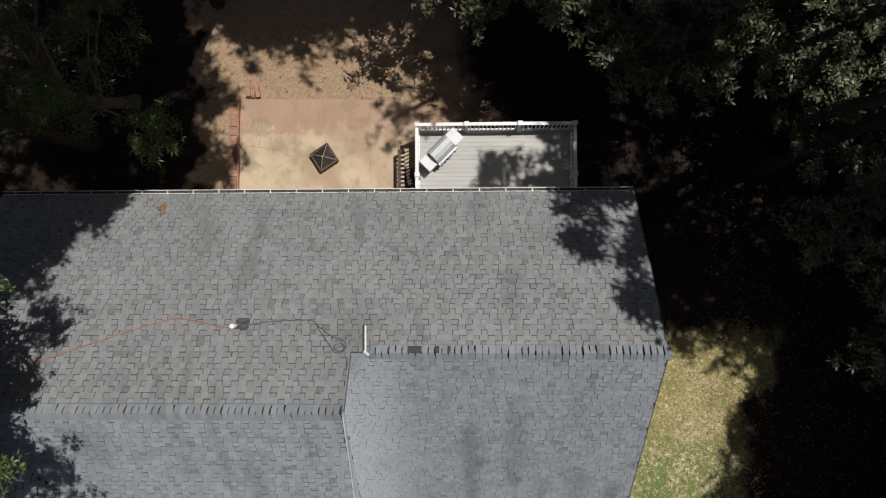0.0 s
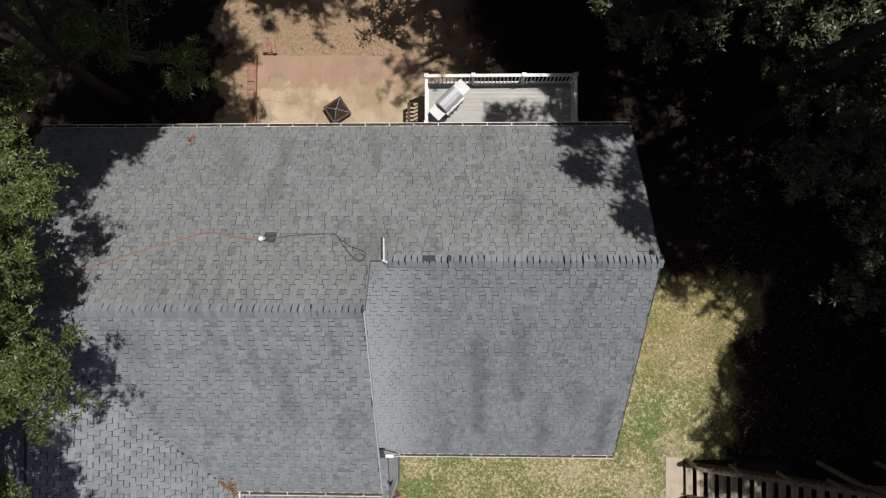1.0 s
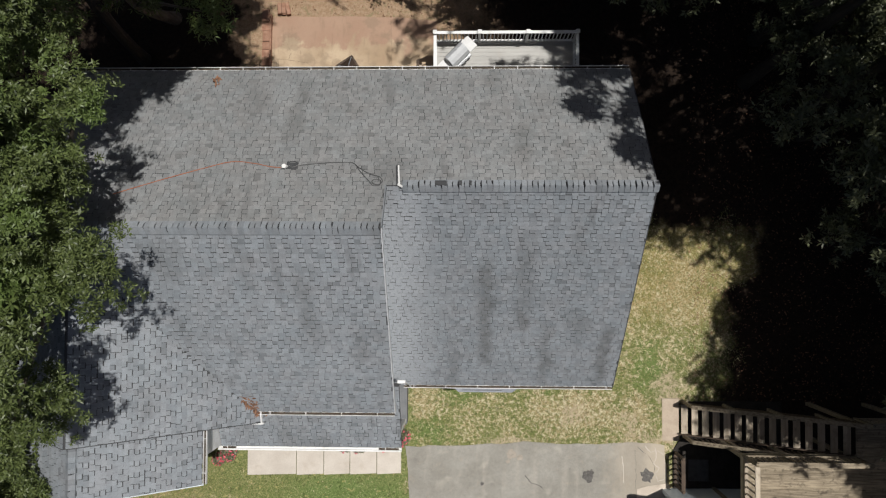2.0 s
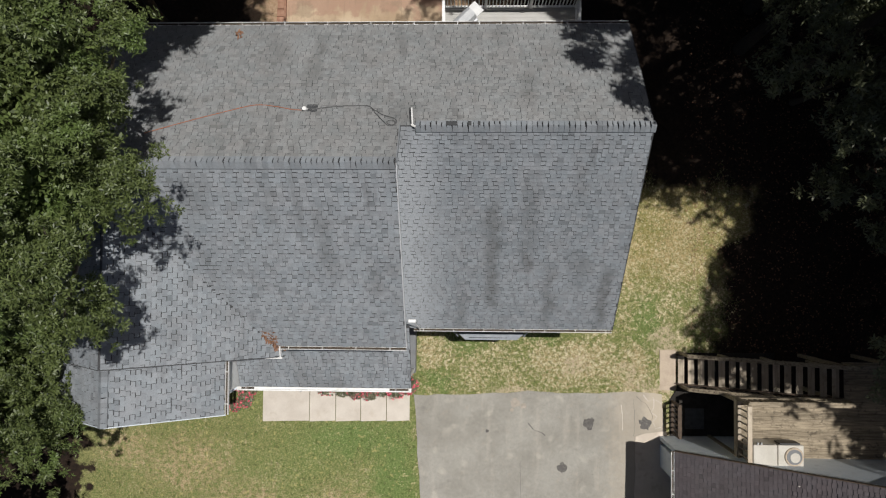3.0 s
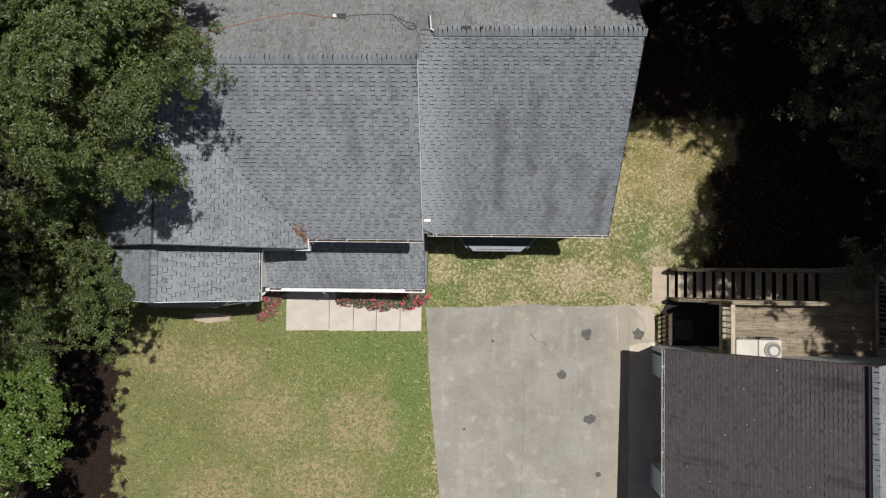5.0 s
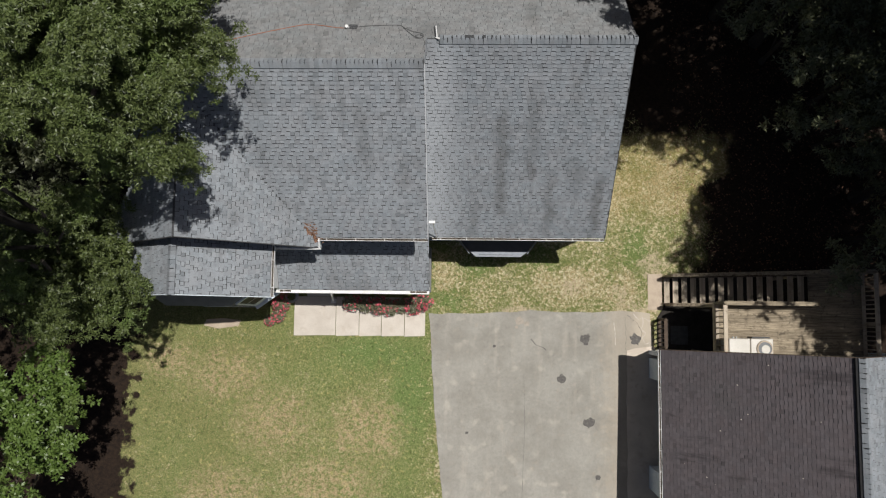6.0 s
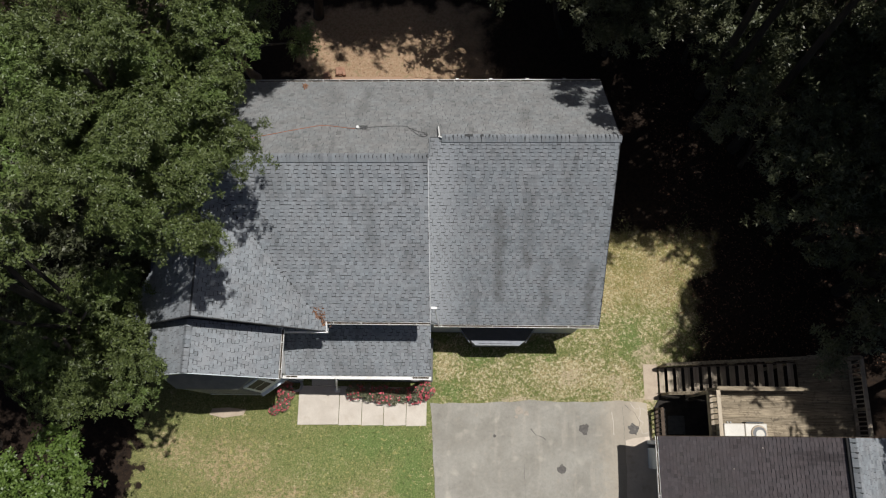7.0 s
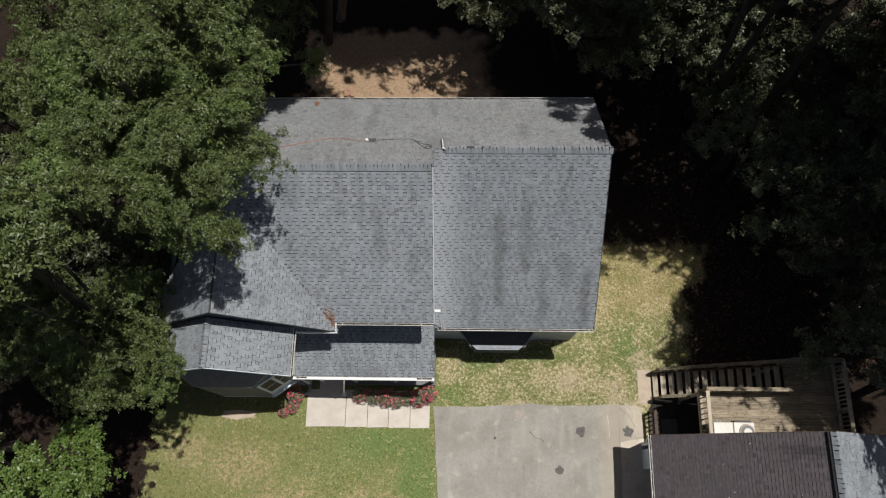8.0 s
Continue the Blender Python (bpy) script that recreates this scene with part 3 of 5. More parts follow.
def ridge_caps(roof, p, q, s1, s2, mat, step=0.13, gaps=0.85, half=0.19, upper=0.5):
    """Overlapping cap shingles along a ridge from p to q; s1 and s2 are the unit ways down each slope."""
    p, q = Vector(p), Vector(q)
    d = (q - p).normalized()
    up = Vector((0, 0, 1))
    s1, s2 = Vector(s1).normalized(), Vector(s2).normalized()
    w = half
    slit, full = 0.77, 0.985
    for kind, ends in enumerate(((full, slit, slit, full, full), (full, full, slit, slit, full), (full, full, slit, full, full), (full, full, full, full, full), (slit, slit, full, full, full))):
        me = bpy.data.meshes.new("ridge_cap")
        top, low = up * 0.055, up * 0.036
        ring = [s1 * w, s1 * w * 0.5 + up * 0.012, up * 0.02, s2 * w * 0.5 + up * 0.012, s2 * w]
        far = [r + d * step * k for r, k in zip(ring, ends)]
        vs = [r + top for r in ring] + [r + low for r in far] + ring + far
        fs = [(k, k + 1, k + 6, k + 5) for k in range(4)] + [(k, k + 10, k + 11, k + 1) for k in range(4)] + [(k + 5, k + 6, k + 16, k + 15) for k in range(4)] + [(0, 5, 15, 10), (4, 14, 19, 9)]
        me.from_pydata(vs, [], fs)
        me.update()
        me.materials.append(mat)
        PIECE["cap", kind] = me
    for s in (s1, s2):
        part("ridge_strip", slab([p + up * 0.022, q + up * 0.022, q + s * (half - 0.02) + up * 0.022, p + s * (half - 0.02) + up * 0.022], 0.006), M["tar"], roof)
    t, side = 0.0, 0
    while t < (q - p).length - step * 0.6:
        side = 1 - side if rng.random() < 0.3 else side
        pick = rng.random()
        ob = new("ridge_cap", PIECE["cap", 3 if rng.random() > gaps else 0 if pick < upper else (1, 2, 4)[side if pick < 0.9 else 2]])
        ob.parent = roof
        ob.matrix_basis = Matrix.Translation(p + d * (t + rng.uniform(-0.008, 0.008)) + Vector((0, 0, rng.uniform(0.0, 0.008))))
        t += step


def gutter(house, p, q, out, hangers=0.9, label="white metal gutter", bed="darkbed"):
    """An open trough below the eave from p to q, with hanger straps."""
    p, q, out = Vector(p), Vector(q), Vector(out).normalized()
    d = (q - p).normalized()
    bm = bmesh.new()
    for off, h0, h1, w in ((0.010, -0.09, 0.0, 0.010), (0.088, -0.09, 0.012, 0.013)):
        c = out * off
        beam(p + c + Vector((0, 0, (h0 + h1) / 2)), q + c + Vector((0, 0, (h0 + h1) / 2)), w, h1 - h0, bm)
    g = part("gutter", bm, M["white"], house, label)
    # The bed is dark brown along the whole trough unless another is given.
    part("gutter_bed", beam(p + out * 0.049 + Vector((0, 0, -0.07)), q + out * 0.049 + Vector((0, 0, -0.07)), 0.068, 0.04), M[bed], g, "dark bed of the trough" if bed == "darkbed" else "")
    t = 0.3
    while t < (q - p).length:
        c = p + d * t
        part("hanger", beam(c + out * 0.0, c + out * 0.09, 0.02, 0.008), M["white"], g)
        t += hangers
    return g


def rake(house, p, q, side, mat="under"):
    """A white trim board along a sloping roof edge."""
    off = Vector(side).normalized() * 0.012
    return part("rake_board", beam(Vector(p) + off - Vector((0, 0, 0.075)), Vector(q) + off - Vector((0, 0, 0.075)), 0.024, 0.13), M[mat], house)


# ---- the house ----
def build_house():
    h = thing("house", (-3.5, -3.0, 0.0), "grey-shingled two-storey house with gables, porch and pale siding", "house")
    XL, XS, XR = -11.2, -2.35, 3.85
    yb, zb, sb = 1.93, 6.27, 0.806
    yr, yl = -1.53, -2.55
    zr, zl = zb + sb * (yb - yr), zb + sb * (yb - yl)
    grey = (M["shingle"], M["shingle_piece"])
    # back slope, reaching up to both ridges
    kb = math.hypot(1, sb)
    back = roof_slope(h, [(XL, yb, zb), (XR, yb, zb), (XR, yr, zr), (XS, yr, zr), (XS, yl, zl), (XL, yl, zl)], (0, yb, zb), (1, 0, 0), (0, -1, sb), (yb - yl) * kb,
                      lambda b: [(XL, XR)] if b < (yb - yr) * kb else [(XL, XS)], (M["shingle_back"], M["shingle_back_piece"]), "weathered grey shingle slope at the back",
                      lambda a, b: -4.9 < a < -2.36 and b > 3.6)
    # long front slope of the east part
    yf, zf = -6.87, 3.9
    sf = (zr - zf) / (yr - yf)
    XW = XS - 0.36
    front = roof_slope(h, [(XW, yf, zf), (XR, yf, zf), (XR, yr, zr), (XW, yr, zr)], (0, yf, zf), (1, 0, 0), (0, 1, sf), (yr - yf) * math.hypot(1, sf),
                       lambda b: [(XW + 0.01, XR)], (M["shingle_pale_west"], M["shingle_piece"]), "long streaked grey shingle slope at the front", None, 0.008, 0.019, 0.034)
    # front slope of the west part, cut by the cross gable
    ye, ze = -7.2, 6.5
    se = (zl - ze) / (yl - ye)
    gx, gz, sg, gy = -9.5, 9.5, 0.877, -7.52
    ke = math.hypot(1, se)

    def west_spans(b):
        z = ze + se * b / ke
        if z > gz:
            return [(XL, XS)]
        out = [(gx + (gz - z) / sg, XS)]
        return out + ([(XL, gx - (gz - z) / sg)] if gx - (gz - z) / sg > XL else [])

    west = roof_slope(h, [(XL, ye, ze), (XS, ye, ze), (XS, yl, zl), (XL, yl, zl)], (0, ye, ze), (1, 0, 0), (0, 1, se), (yl - ye) * ke, west_spans, grey, "grey shingle slope over the porch side", None, 0.008, 0.019, 0.034)
    # cross gable
    def valley(z):
        return yl - (zl - z) / se

    kg = math.hypot(1, sg)
    for sx, name in ((1, "grey shingle gable slope facing the drive"), (-1, "grey shingle gable slope under the oak")):
        x0 = gx + sx * (gz - 6.3) / sg
        roof_slope(h, [(x0, gy, 6.3), (x0, valley(6.3) - 0.02, 6.3), (gx, valley(gz), gz), (gx, gy, gz)], (x0, 0, 6.3), (0, 1, 0), (-sx, 0, sg), (gz - 6.3) / sg * kg,
                   lambda b: [(gy, valley(6.3 + sg * b / kg))], grey, name)
    # lower gable in front of it
    lx, lz, sl, ly = -9.95, 8.4, 0.755, -9.15
    kl = math.hypot(1, sl)
    for sx, name in ((1, "lower grey shingle gable slope"), (-1, "lower grey shingle gable slope in leaf shade")):
        ez = 6.5 if sx > 0 else 6.4
        x0 = lx + sx * (lz - ez) / sl
        low = roof_slope(h, [(x0, ly, ez), (x0, -7.45, ez), (lx, -7.45, lz), (lx, ly, lz)], (x0, 0, ez), (0, 1, 0), (-sx, 0, sl), (lz - ez) / sl * kl,
                         lambda b: [(ly, -7.46)], grey, name)
    # porch
    roof_slope(h, [(-7.88, -8.8, 3.68), (XS - 0.06, -8.8, 3.68), (XS - 0.06, -6.8, 4.68), (-7.88, -6.8, 4.68)], (0, -8.8, 3.68), (1, 0, 0), (0, 1, 0.5), 2.0 * math.hypot(1, 0.5),
               lambda b: [(-7.87, XS - 0.06)], grey, "low grey shingle porch roof")
    ridge_caps(back, (XL, yl, zl + 0.01), (XS - 0.02, yl, zl + 0.01), (0, 1, -sb), (0, -1, -se), M["shingle_piece"], gaps=0.92, upper=0.65)
    ridge_caps(front, (-1.95, yr, zr + 0.01), (XR, yr, zr + 0.01), (0, 1, -sb), (0, -1, -sf), M["shingle_piece"])
    ridge_caps(low, (lx, ly, lz + 0.01), (lx, -7.5, lz + 0.01), (1, 0, -sl), (-1, 0, -sl), M["shingle_piece"], gaps=0.35, half=0.15)
    # gutters and edge boards
    gutter(h, (XL, yb + 0.01, zb - 0.02), (XR, yb + 0.01, zb - 0.02), (0, 1, 0), 0.62)
    gutter(h, (XS + 0.02, yf - 0.01, zf - 0.02), (XR, yf - 0.01, zf - 0.02), (0, -1, 0), 0.95)
    gutter(h, (-5.95, ye - 0.01, ze - 0.02), (XS, ye - 0.01, ze - 0.02), (0, -1, 0), 0.95)
    gutter(h, (-7.43, ly, 6.48), (-7.43, -7.5, 6.48), (1, 0, 0), 0.9)
    pg = gutter(h, (-8.0, -8.81, 3.66), (XS - 0.06, -8.81, 3.66), (0, -1, 0), 1.6, bed="white")
    for x0, x1 in ((-7.85, -7.45), (-3.1, -2.5)):
        part("gutter_debris", box(x0, x1, -8.89, -8.83, 3.6, 3.645), M["darkbed"], pg, "dark leaf debris in the trough")
    part("fascia", beam((-8.0, -8.92, 3.61), (XS - 0.06, -8.92, 3.61), 0.03, 0.12), M["white"], h, "white porch fascia board")
    part("fascia", beam((-5.9, gy - 0.01, 6.32), (-5.9, ye, 6.42), 0.03, 0.18), M["white"], h)
    part("fascia", beam((-7.45, gy - 0.04, 6.3), (-5.86, gy - 0.04, 6.3), 0.05, 0.12), M["white"], h)
    rake(h, (XR, yb, zb), (XR, yr, zr), (1, 0, 0))
    rake(h, (XR, yf, zf), (XR, yr, zr), (1, 0, 0))
    rake(h, (XS, ye, ze), (XS, yl, zl), (1, 0, 0), "flashing")
    rake(h, (XS, yr, zr), (XS, yl, zl), (1, 0, 0), "shingle_piece")
    x0 = gx + (gz - 6.3) / sg
    rake(h, (x0, gy, 6.3), (gx, gy, gz), (0, -1, 0))
    rake(h, (2 * gx - x0, gy, 6.3), (gx, gy, gz), (0, -1, 0))
    rake(h, (lx + (lz - 6.5) / sl, ly, 6.5), (lx, ly, lz), (0, -1, 0), "blue")
    rake(h, (lx - (lz - 6.4) / sl, ly, 6.4), (lx, ly, lz), (0, -1, 0), "blue")
    # walls
    part("wall", box(-11.0, 3.55, 1.42, 1.57, -1.4, 6.3), M["siding"], h)
    part("wall", slab([(3.6, -6.5, -1), (3.6, 1.55, -1), (3.6, 1.55, zb - 0.1), (3.6, yr, zr - 0.2), (3.6, -6.5, zf)], 0.15), M["siding"], h)
    part("wall", box(XW, 3.45, -6.6, -6.45, -0.6, zf - 0.05), M["shade_siding"], h, "pale front wall coloured darker for the eave's shade")
    part("wall", slab([(XW, -6.85, -0.5), (XW, 1.4, -0.5), (XW, 1.4, 6.2), (XW, yl, zl - 0.17), (XW, -6.85, ze)], 0.15), M["siding"], h)
    part("wall", box(-7.6, XW - 0.15, -6.95, -6.8, -0.2, ze - 0.05), M["siding"], h)
    part("wall", box(-8.03, -7.885, -8.78, -6.95, 0.0, 6.4), M["white"], h, "white side wall above the porch")
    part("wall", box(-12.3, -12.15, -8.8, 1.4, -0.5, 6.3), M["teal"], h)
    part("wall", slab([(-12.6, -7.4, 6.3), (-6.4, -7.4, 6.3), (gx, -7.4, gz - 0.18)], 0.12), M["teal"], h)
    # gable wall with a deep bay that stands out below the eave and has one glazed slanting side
    part("gable_wall", slab([(-12.2, -8.86, 0.0), (-8.04, -8.86, 0.0), (-8.04, -8.86, 6.4), (lx, -8.86, lz - 0.2), (-12.2, -8.86, 6.4)], 0.15), M["teal"], h, "gable wall with grey-green siding deepened for shade")
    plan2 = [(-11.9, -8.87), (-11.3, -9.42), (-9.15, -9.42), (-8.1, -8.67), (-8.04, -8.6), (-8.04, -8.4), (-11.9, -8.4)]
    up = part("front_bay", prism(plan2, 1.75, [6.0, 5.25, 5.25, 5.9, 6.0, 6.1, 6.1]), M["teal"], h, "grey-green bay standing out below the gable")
    part("bay_roof", slab([(-11.95, -8.87, 6.12), (-11.32, -9.46, 5.3), (-9.12, -9.46, 5.3), (-8.2, -8.87, 6.12)], 0.04), M["darkfloor"], up, "dark blue-grey bay roof")
    part("trim_band", prism([(x, y - 0.03) for x, y in plan2], 1.66, 1.75), M["blue"], up, "pale trim band under the bay")
    for k in range(11):
        part("siding_board", box(-11.28, -9.17, -9.44, -9.422, 1.8 + 0.31 * k, 2.07 + 0.31 * k), M["teal"], up)
    part("lower_wall", box(-11.6, -8.3, -8.95, -8.87, 0.2, 1.66), M["brickwall"], h, "dark red brick wall under the bay")
    a, b = Vector((-9.15, -9.42, 0)), Vector((-8.1, -8.67, 0))
    d = (b - a).normalized()
    n = Vector((d.y, -d.x, 0))
    win = part("window", beam(a + d * 0.1 + n * 0.03 + Vector((0, 0, 3.7)), b - d * 0.05 + n * 0.03 + Vector((0, 0, 3.7)), 0.06, 2.5), M["blue"], up, "pale window frame in the slanting side")
    for t0, t1 in ((0.2, 0.68), (0.8, 1.28)):
        for z0, z1 in ((3.0, 3.85), (3.95, 4.8)):
            part("pane", beam(a + d * t0 + n * 0.062 + Vector((0, 0, (z0 + z1) / 2)), a + d * t1 + n * 0.062 + Vector((0, 0, (z0 + z1) / 2)), 0.012, z1 - z0), M["glass"], win)
    part("sill", beam(a + d * 0.05 + n * 0.09 + Vector((0, 0, 2.42)), b - d * 0.0 + n * 0.09 + Vector((0, 0, 2.42)), 0.18, 0.06), M["blue"], win)
    # bay window below the east eave
    plan = [(-1.1, -6.6), (-0.82, -7.27), (1.1, -7.27), (1.38, -6.6)]
    # Dark body colour stands for the shade below the eave.
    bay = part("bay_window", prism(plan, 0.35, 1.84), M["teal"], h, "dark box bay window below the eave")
    # Dark roof stops at the eave's shadow line, where the pale lip begins.
    part("bay_top", prism([(-1.5, -6.6), (-0.95, -7.22), (1.25, -7.22), (1.72, -6.6)], [2.3, 1.9, 1.9, 2.3], [2.34, 1.94, 1.94, 2.34]), M["under"], bay, "bay roof coloured dark for the eave's shade")
    part("bay_lip", prism([(-0.95, -7.2), (1.28, -7.2), (1.02, -7.41), (-0.72, -7.41)], 1.88, 1.95), M["lead"], bay, "pale metal lip of the bay roof")
    part("bay_groove", box(-0.6, 0.7, -7.35, -7.33, 1.945, 1.953), M["patch"], bay)
    for x0, x1 in ((-1.54, -0.96), (1.76, 1.26)):
        part("bay_edge", beam((x0, -6.6, 2.36), (x1, -7.3, 1.95), 0.03, 0.03), M["lead"], bay)
    for x0, x1 in ((-0.72, -0.14), (-0.06, 0.38), (0.46, 1.02)):
        part("pane", box(x0, x1, -7.285, -7.262, 0.75, 1.7), M["glass"], bay)
    # porch: floor, posts, door, windows
    part("porch_floor", box(-7.55, XS - 0.15, -8.75, -6.95, -0.1, 0.62), M["darkfloor"], h, "dark grey painted porch floor")
    part("porch_step", box(-7.5, -6.46, -8.97, -7.4, -0.1, 0.645, bevel=0.012), M["concrete"], h, "grey concrete landing of the porch")
    for x in (-7.35, -5.9, -4.2, -2.6):
        part("porch_post", box(x - 0.06, x + 0.06, -8.68, -8.56, 0.62, 3.65), M["white"], h)
    part("porch_beam", box(-7.5, XS - 0.12, -8.72, -8.55, 3.42, 3.6), M["white"], h)
    dr = part("front_door", box(-7.2, -6.28, -6.99, -6.94, 0.62, 2.65), M["teal"], h, "grey-green panelled front door")
    part("door_knob", tube([(-6.4, -7.06, 1.6), (-6.4, -6.98, 1.6)], 0.03), M["steel"], dr)
    for x in (-5.2, -3.6):
        w3 = part("window", box(x - 0.55, x + 0.55, -6.99, -6.94, 1.4, 2.7), M["white"], h)
        part("pane", box(x - 0.47, x + 0.47, -7.005, -6.98, 1.48, 2.01), M["glass"], w3)
        part("pane", box(x - 0.47, x + 0.47, -7.005, -6.98, 2.09, 2.62), M["glass"], w3)
    # roof fittings: leaning vent pipe with its flashing, flue, patches
    def on_back(x, y, up=0.0):
        return Vector((x, y, zb + sb * (yb - y) + up))

    boot = part("flue", tube([on_back(-4.74, -1.03, 0.0), on_back(-4.77, -1.03, 0.11), on_back(-4.77, -1.03, 0.13)], [0.045, 0.045, 0.052], sides=12), M["white"], h, "short white flue pipe")
    part("flashing", slab([on_back(-4.74, -0.88, 0.022), on_back(-4.46, -0.88, 0.022), on_back(-4.46, -1.1, 0.022), on_back(-4.74, -1.1, 0.022)], 0.01), M["patch"], boot, "dark square flashing")
    for x0, x1 in ((-1.2, -0.93), (-0.42, -0.36), (-0.66, -0.58)):
        part("bare_patch", slab([(x0, yr + 0.13, zr - 0.105 + 0.075), (x1, yr + 0.13, zr - 0.105 + 0.075), (x1, yr + 0.005, zr + 0.085), (x0, yr + 0.005, zr + 0.085)], 0.012), M["patch"], h)
    spout = part("downspout", tube([(XS + 0.12, -6.55, 5.5), (XS + 0.14, -6.66, 4.9), (XS + 0.2, -6.86, 4.1), (XS + 0.22, -6.95, 3.85)], 0.018), M["white"], h, "white downspout elbow")
    part("outlet", box(XS - 0.02, XS + 0.2, -6.59, -6.50, 5.48, 5.56, bevel=0.01), M["white"], spout)
    return h


build_house()


# ---- loose things on the roof ----
def roof_point(x, y, up=0.03):
    return (x, y, 6.27 + 0.806 * (1.93 - y) + up)


def cable(name, pts, r, mat, label):
    fine = []
    for i in range(len(pts) - 1):
        p0, p1, p2, p3 = [Vector(pts[min(max(j, 0), len(pts) - 1)]) for j in (i - 1, i, i + 1, i + 2)]
        for k in range(8):
            t = k / 8
            fine.append(0.5 * (2 * p1 + (p2 - p0) * t + (2 * p0 - 5 * p1 + 4 * p2 - p3) * t * t + (3 * p1 - p0 - 3 * p2 + p3) * t ** 3))
    fine.append(Vector(pts[-1]))
    return tagged(part(name, tube([roof_point(p.x, p.y, 0.03) for p in fine], r, sides=6), mat, None), label, "cable")


def build_trim():
    t = thing("trim_strip", roof_point(-2.05, -1.25), "white metal trim strip lying loose on the shingles", "trim strip")
    part("strip", beam(roof_point(-2.02, -1.5, 0.07), roof_point(-2.07, -1.02, 0.12), 0.035, 0.03), M["white"], t)
    # Dark bar left of the strip stands for its cast shadow.
    part("flange", beam(roof_point(-2.06, -1.5, 0.05), roof_point(-2.11, -1.0, 0.08), 0.04, 0.012), M["patch"], t)
    part("bent_end", beam(roof_point(-2.05, -1.5, 0.05), roof_point(-1.95, -1.56, 0.06), 0.05, 0.04), M["white"], t)


build_trim()
cable("cable", [(-8.6, -1.75), (-7.65, -1.4), (-6.7, -1.08), (-6.06, -0.9), (-5.5, -0.95), (-5.14, -1.03), (-4.85, -1.06)], 0.011, M["orange"], "thin orange-brown cable lying across the shingles")
cable("cable", [(-4.6, -1.06), (-4.3, -0.98), (-3.7, -0.93), (-3.2, -0.93), (-3.02, -1.05), (-2.75, -1.22), (-2.5, -1.3), (-2.42, -1.42), (-2.5, -1.5), (-2.62, -1.48), (-2.66, -1.4), (-2.55, -1.36), (-2.45, -1.42), (-2.5, -1.52), (-2.64, -1.52), (-2.7, -1.45), (-2.95, -1.18), (-3.05, -1.05)], 0.010,
      M["greycable"], "thin dark cable with a loose coil on the shingles")


def leaf_pile(at, nx, ny, count, spread, label):
    """Small curled dead leaves heaped on a slope."""
    r = np.random.default_rng(3)
    vs, fs = [], []
    for k in range(count):
        c = Vector(at) + Vector((r.normal(0, spread), r.normal(0, spread * 1.2), 0))
        c.z += 0.04 + abs(r.normal(0, 0.05)) + nx * (c.x - at[0]) + ny * (c.y - at[1])
        a, l = r.uniform(0, math.tau), r.uniform(0.05, 0.1)
        d, s = Vector((math.cos(a), math.sin(a), r.uniform(-0.4, 0.4))) * l, Vector((-math.sin(a), math.cos(a), r.uniform(-0.5, 0.5))) * l * 0.35
        i = len(vs)
        vs += [c - d, c + s, c + d, c - s]
        fs.append((i, i + 1, i + 2, i + 3))
    return tagged(part_np("leaf_pile", vs, fs, M["deadleaf"], None, kind="stuff"), label, "dead leaves")


leaf_pile((-6.05, -6.95, 6.55), -0.3, 0.5, 420, 0.13, "russet dead leaves caught in the roof valley")
leaf_pile((-7.15, 1.6, 6.55), 0.0, -0.8, 8, 0.05, "few dead leaves on the back shingles")


# ---- back yard: deck, grill, patio things ----
def railing(parent, p, q, h, mat, posts, post_w=0.1, bal=0.125, cap=True, low=0.09, rail_w=0.07, bal_w=0.032):
    """Posts, top and bottom rails and balusters between two floor points."""
    p, q = Vector(p), Vector(q)
    d = q - p
    up = Vector((0, 0, h))
    part("top_rail", beam(p + up, q + up, rail_w + 0.03, 0.045), mat, parent)
    part("bottom_rail", beam(p + Vector((0, 0, low)), q + Vector((0, 0, low)), rail_w, 0.04), mat, parent)
    for t in posts:
        c = p + d * t
        po = part("post", box(c.x - post_w / 2, c.x + post_w / 2, c.y - post_w / 2, c.y + post_w / 2, c.z - 0.1, c.z + h + 0.06, bevel=0.008), mat, parent)
        if cap:
            part("post_cap", box(c.x - post_w * 0.72, c.x + post_w * 0.72, c.y - post_w * 0.72, c.y + post_w * 0.72, c.z + h + 0.06, c.z + h + 0.10, bevel=0.012), mat, po)
    n = int(d.length / bal)
    for k in range(1, n):
        c = p + d * (k / n)
        part("baluster", box(c.x - bal_w / 2, c.x + bal_w / 2, c.y - bal_w / 2, c.y + bal_w / 2, c.z + low, c.z + h), mat, parent)


def build_deck():
    d = thing("deck", (0.8, 3.0, -0.95), "raised deck with pale grey boards and white railing", "deck")
    z = 0.42
    for k in range(22):
        y = 1.6 + k * 0.1355
        part("deck_board", box(-1.6, 3.27, y, y + 0.131, z - 0.035, z + rng.uniform(-0.002, 0.002)), M["deckboard"], d)
    part("frame", box(-1.58, 3.25, 1.6, 4.6, z - 0.24, z - 0.04), M["white"], d)
    for x in (-1.5, 0.8, 3.15):
        part("support_post", box(x - 0.07, x + 0.07, 4.35, 4.49, -1.3, z - 0.2), M["white"], d)
    railing(d, (-1.56, 4.56, z), (3.23, 4.56, z), 0.96, M["white"], (0, 0.315, 0.655, 1))
    railing(d, (-1.56, 1.65, z), (-1.56, 4.47, z), 0.93, M["white"], (0.49,))
    railing(d, (3.23, 1.65, z), (3.23, 4.47, z), 0.93, M["white"], (0.49,))


build_deck()


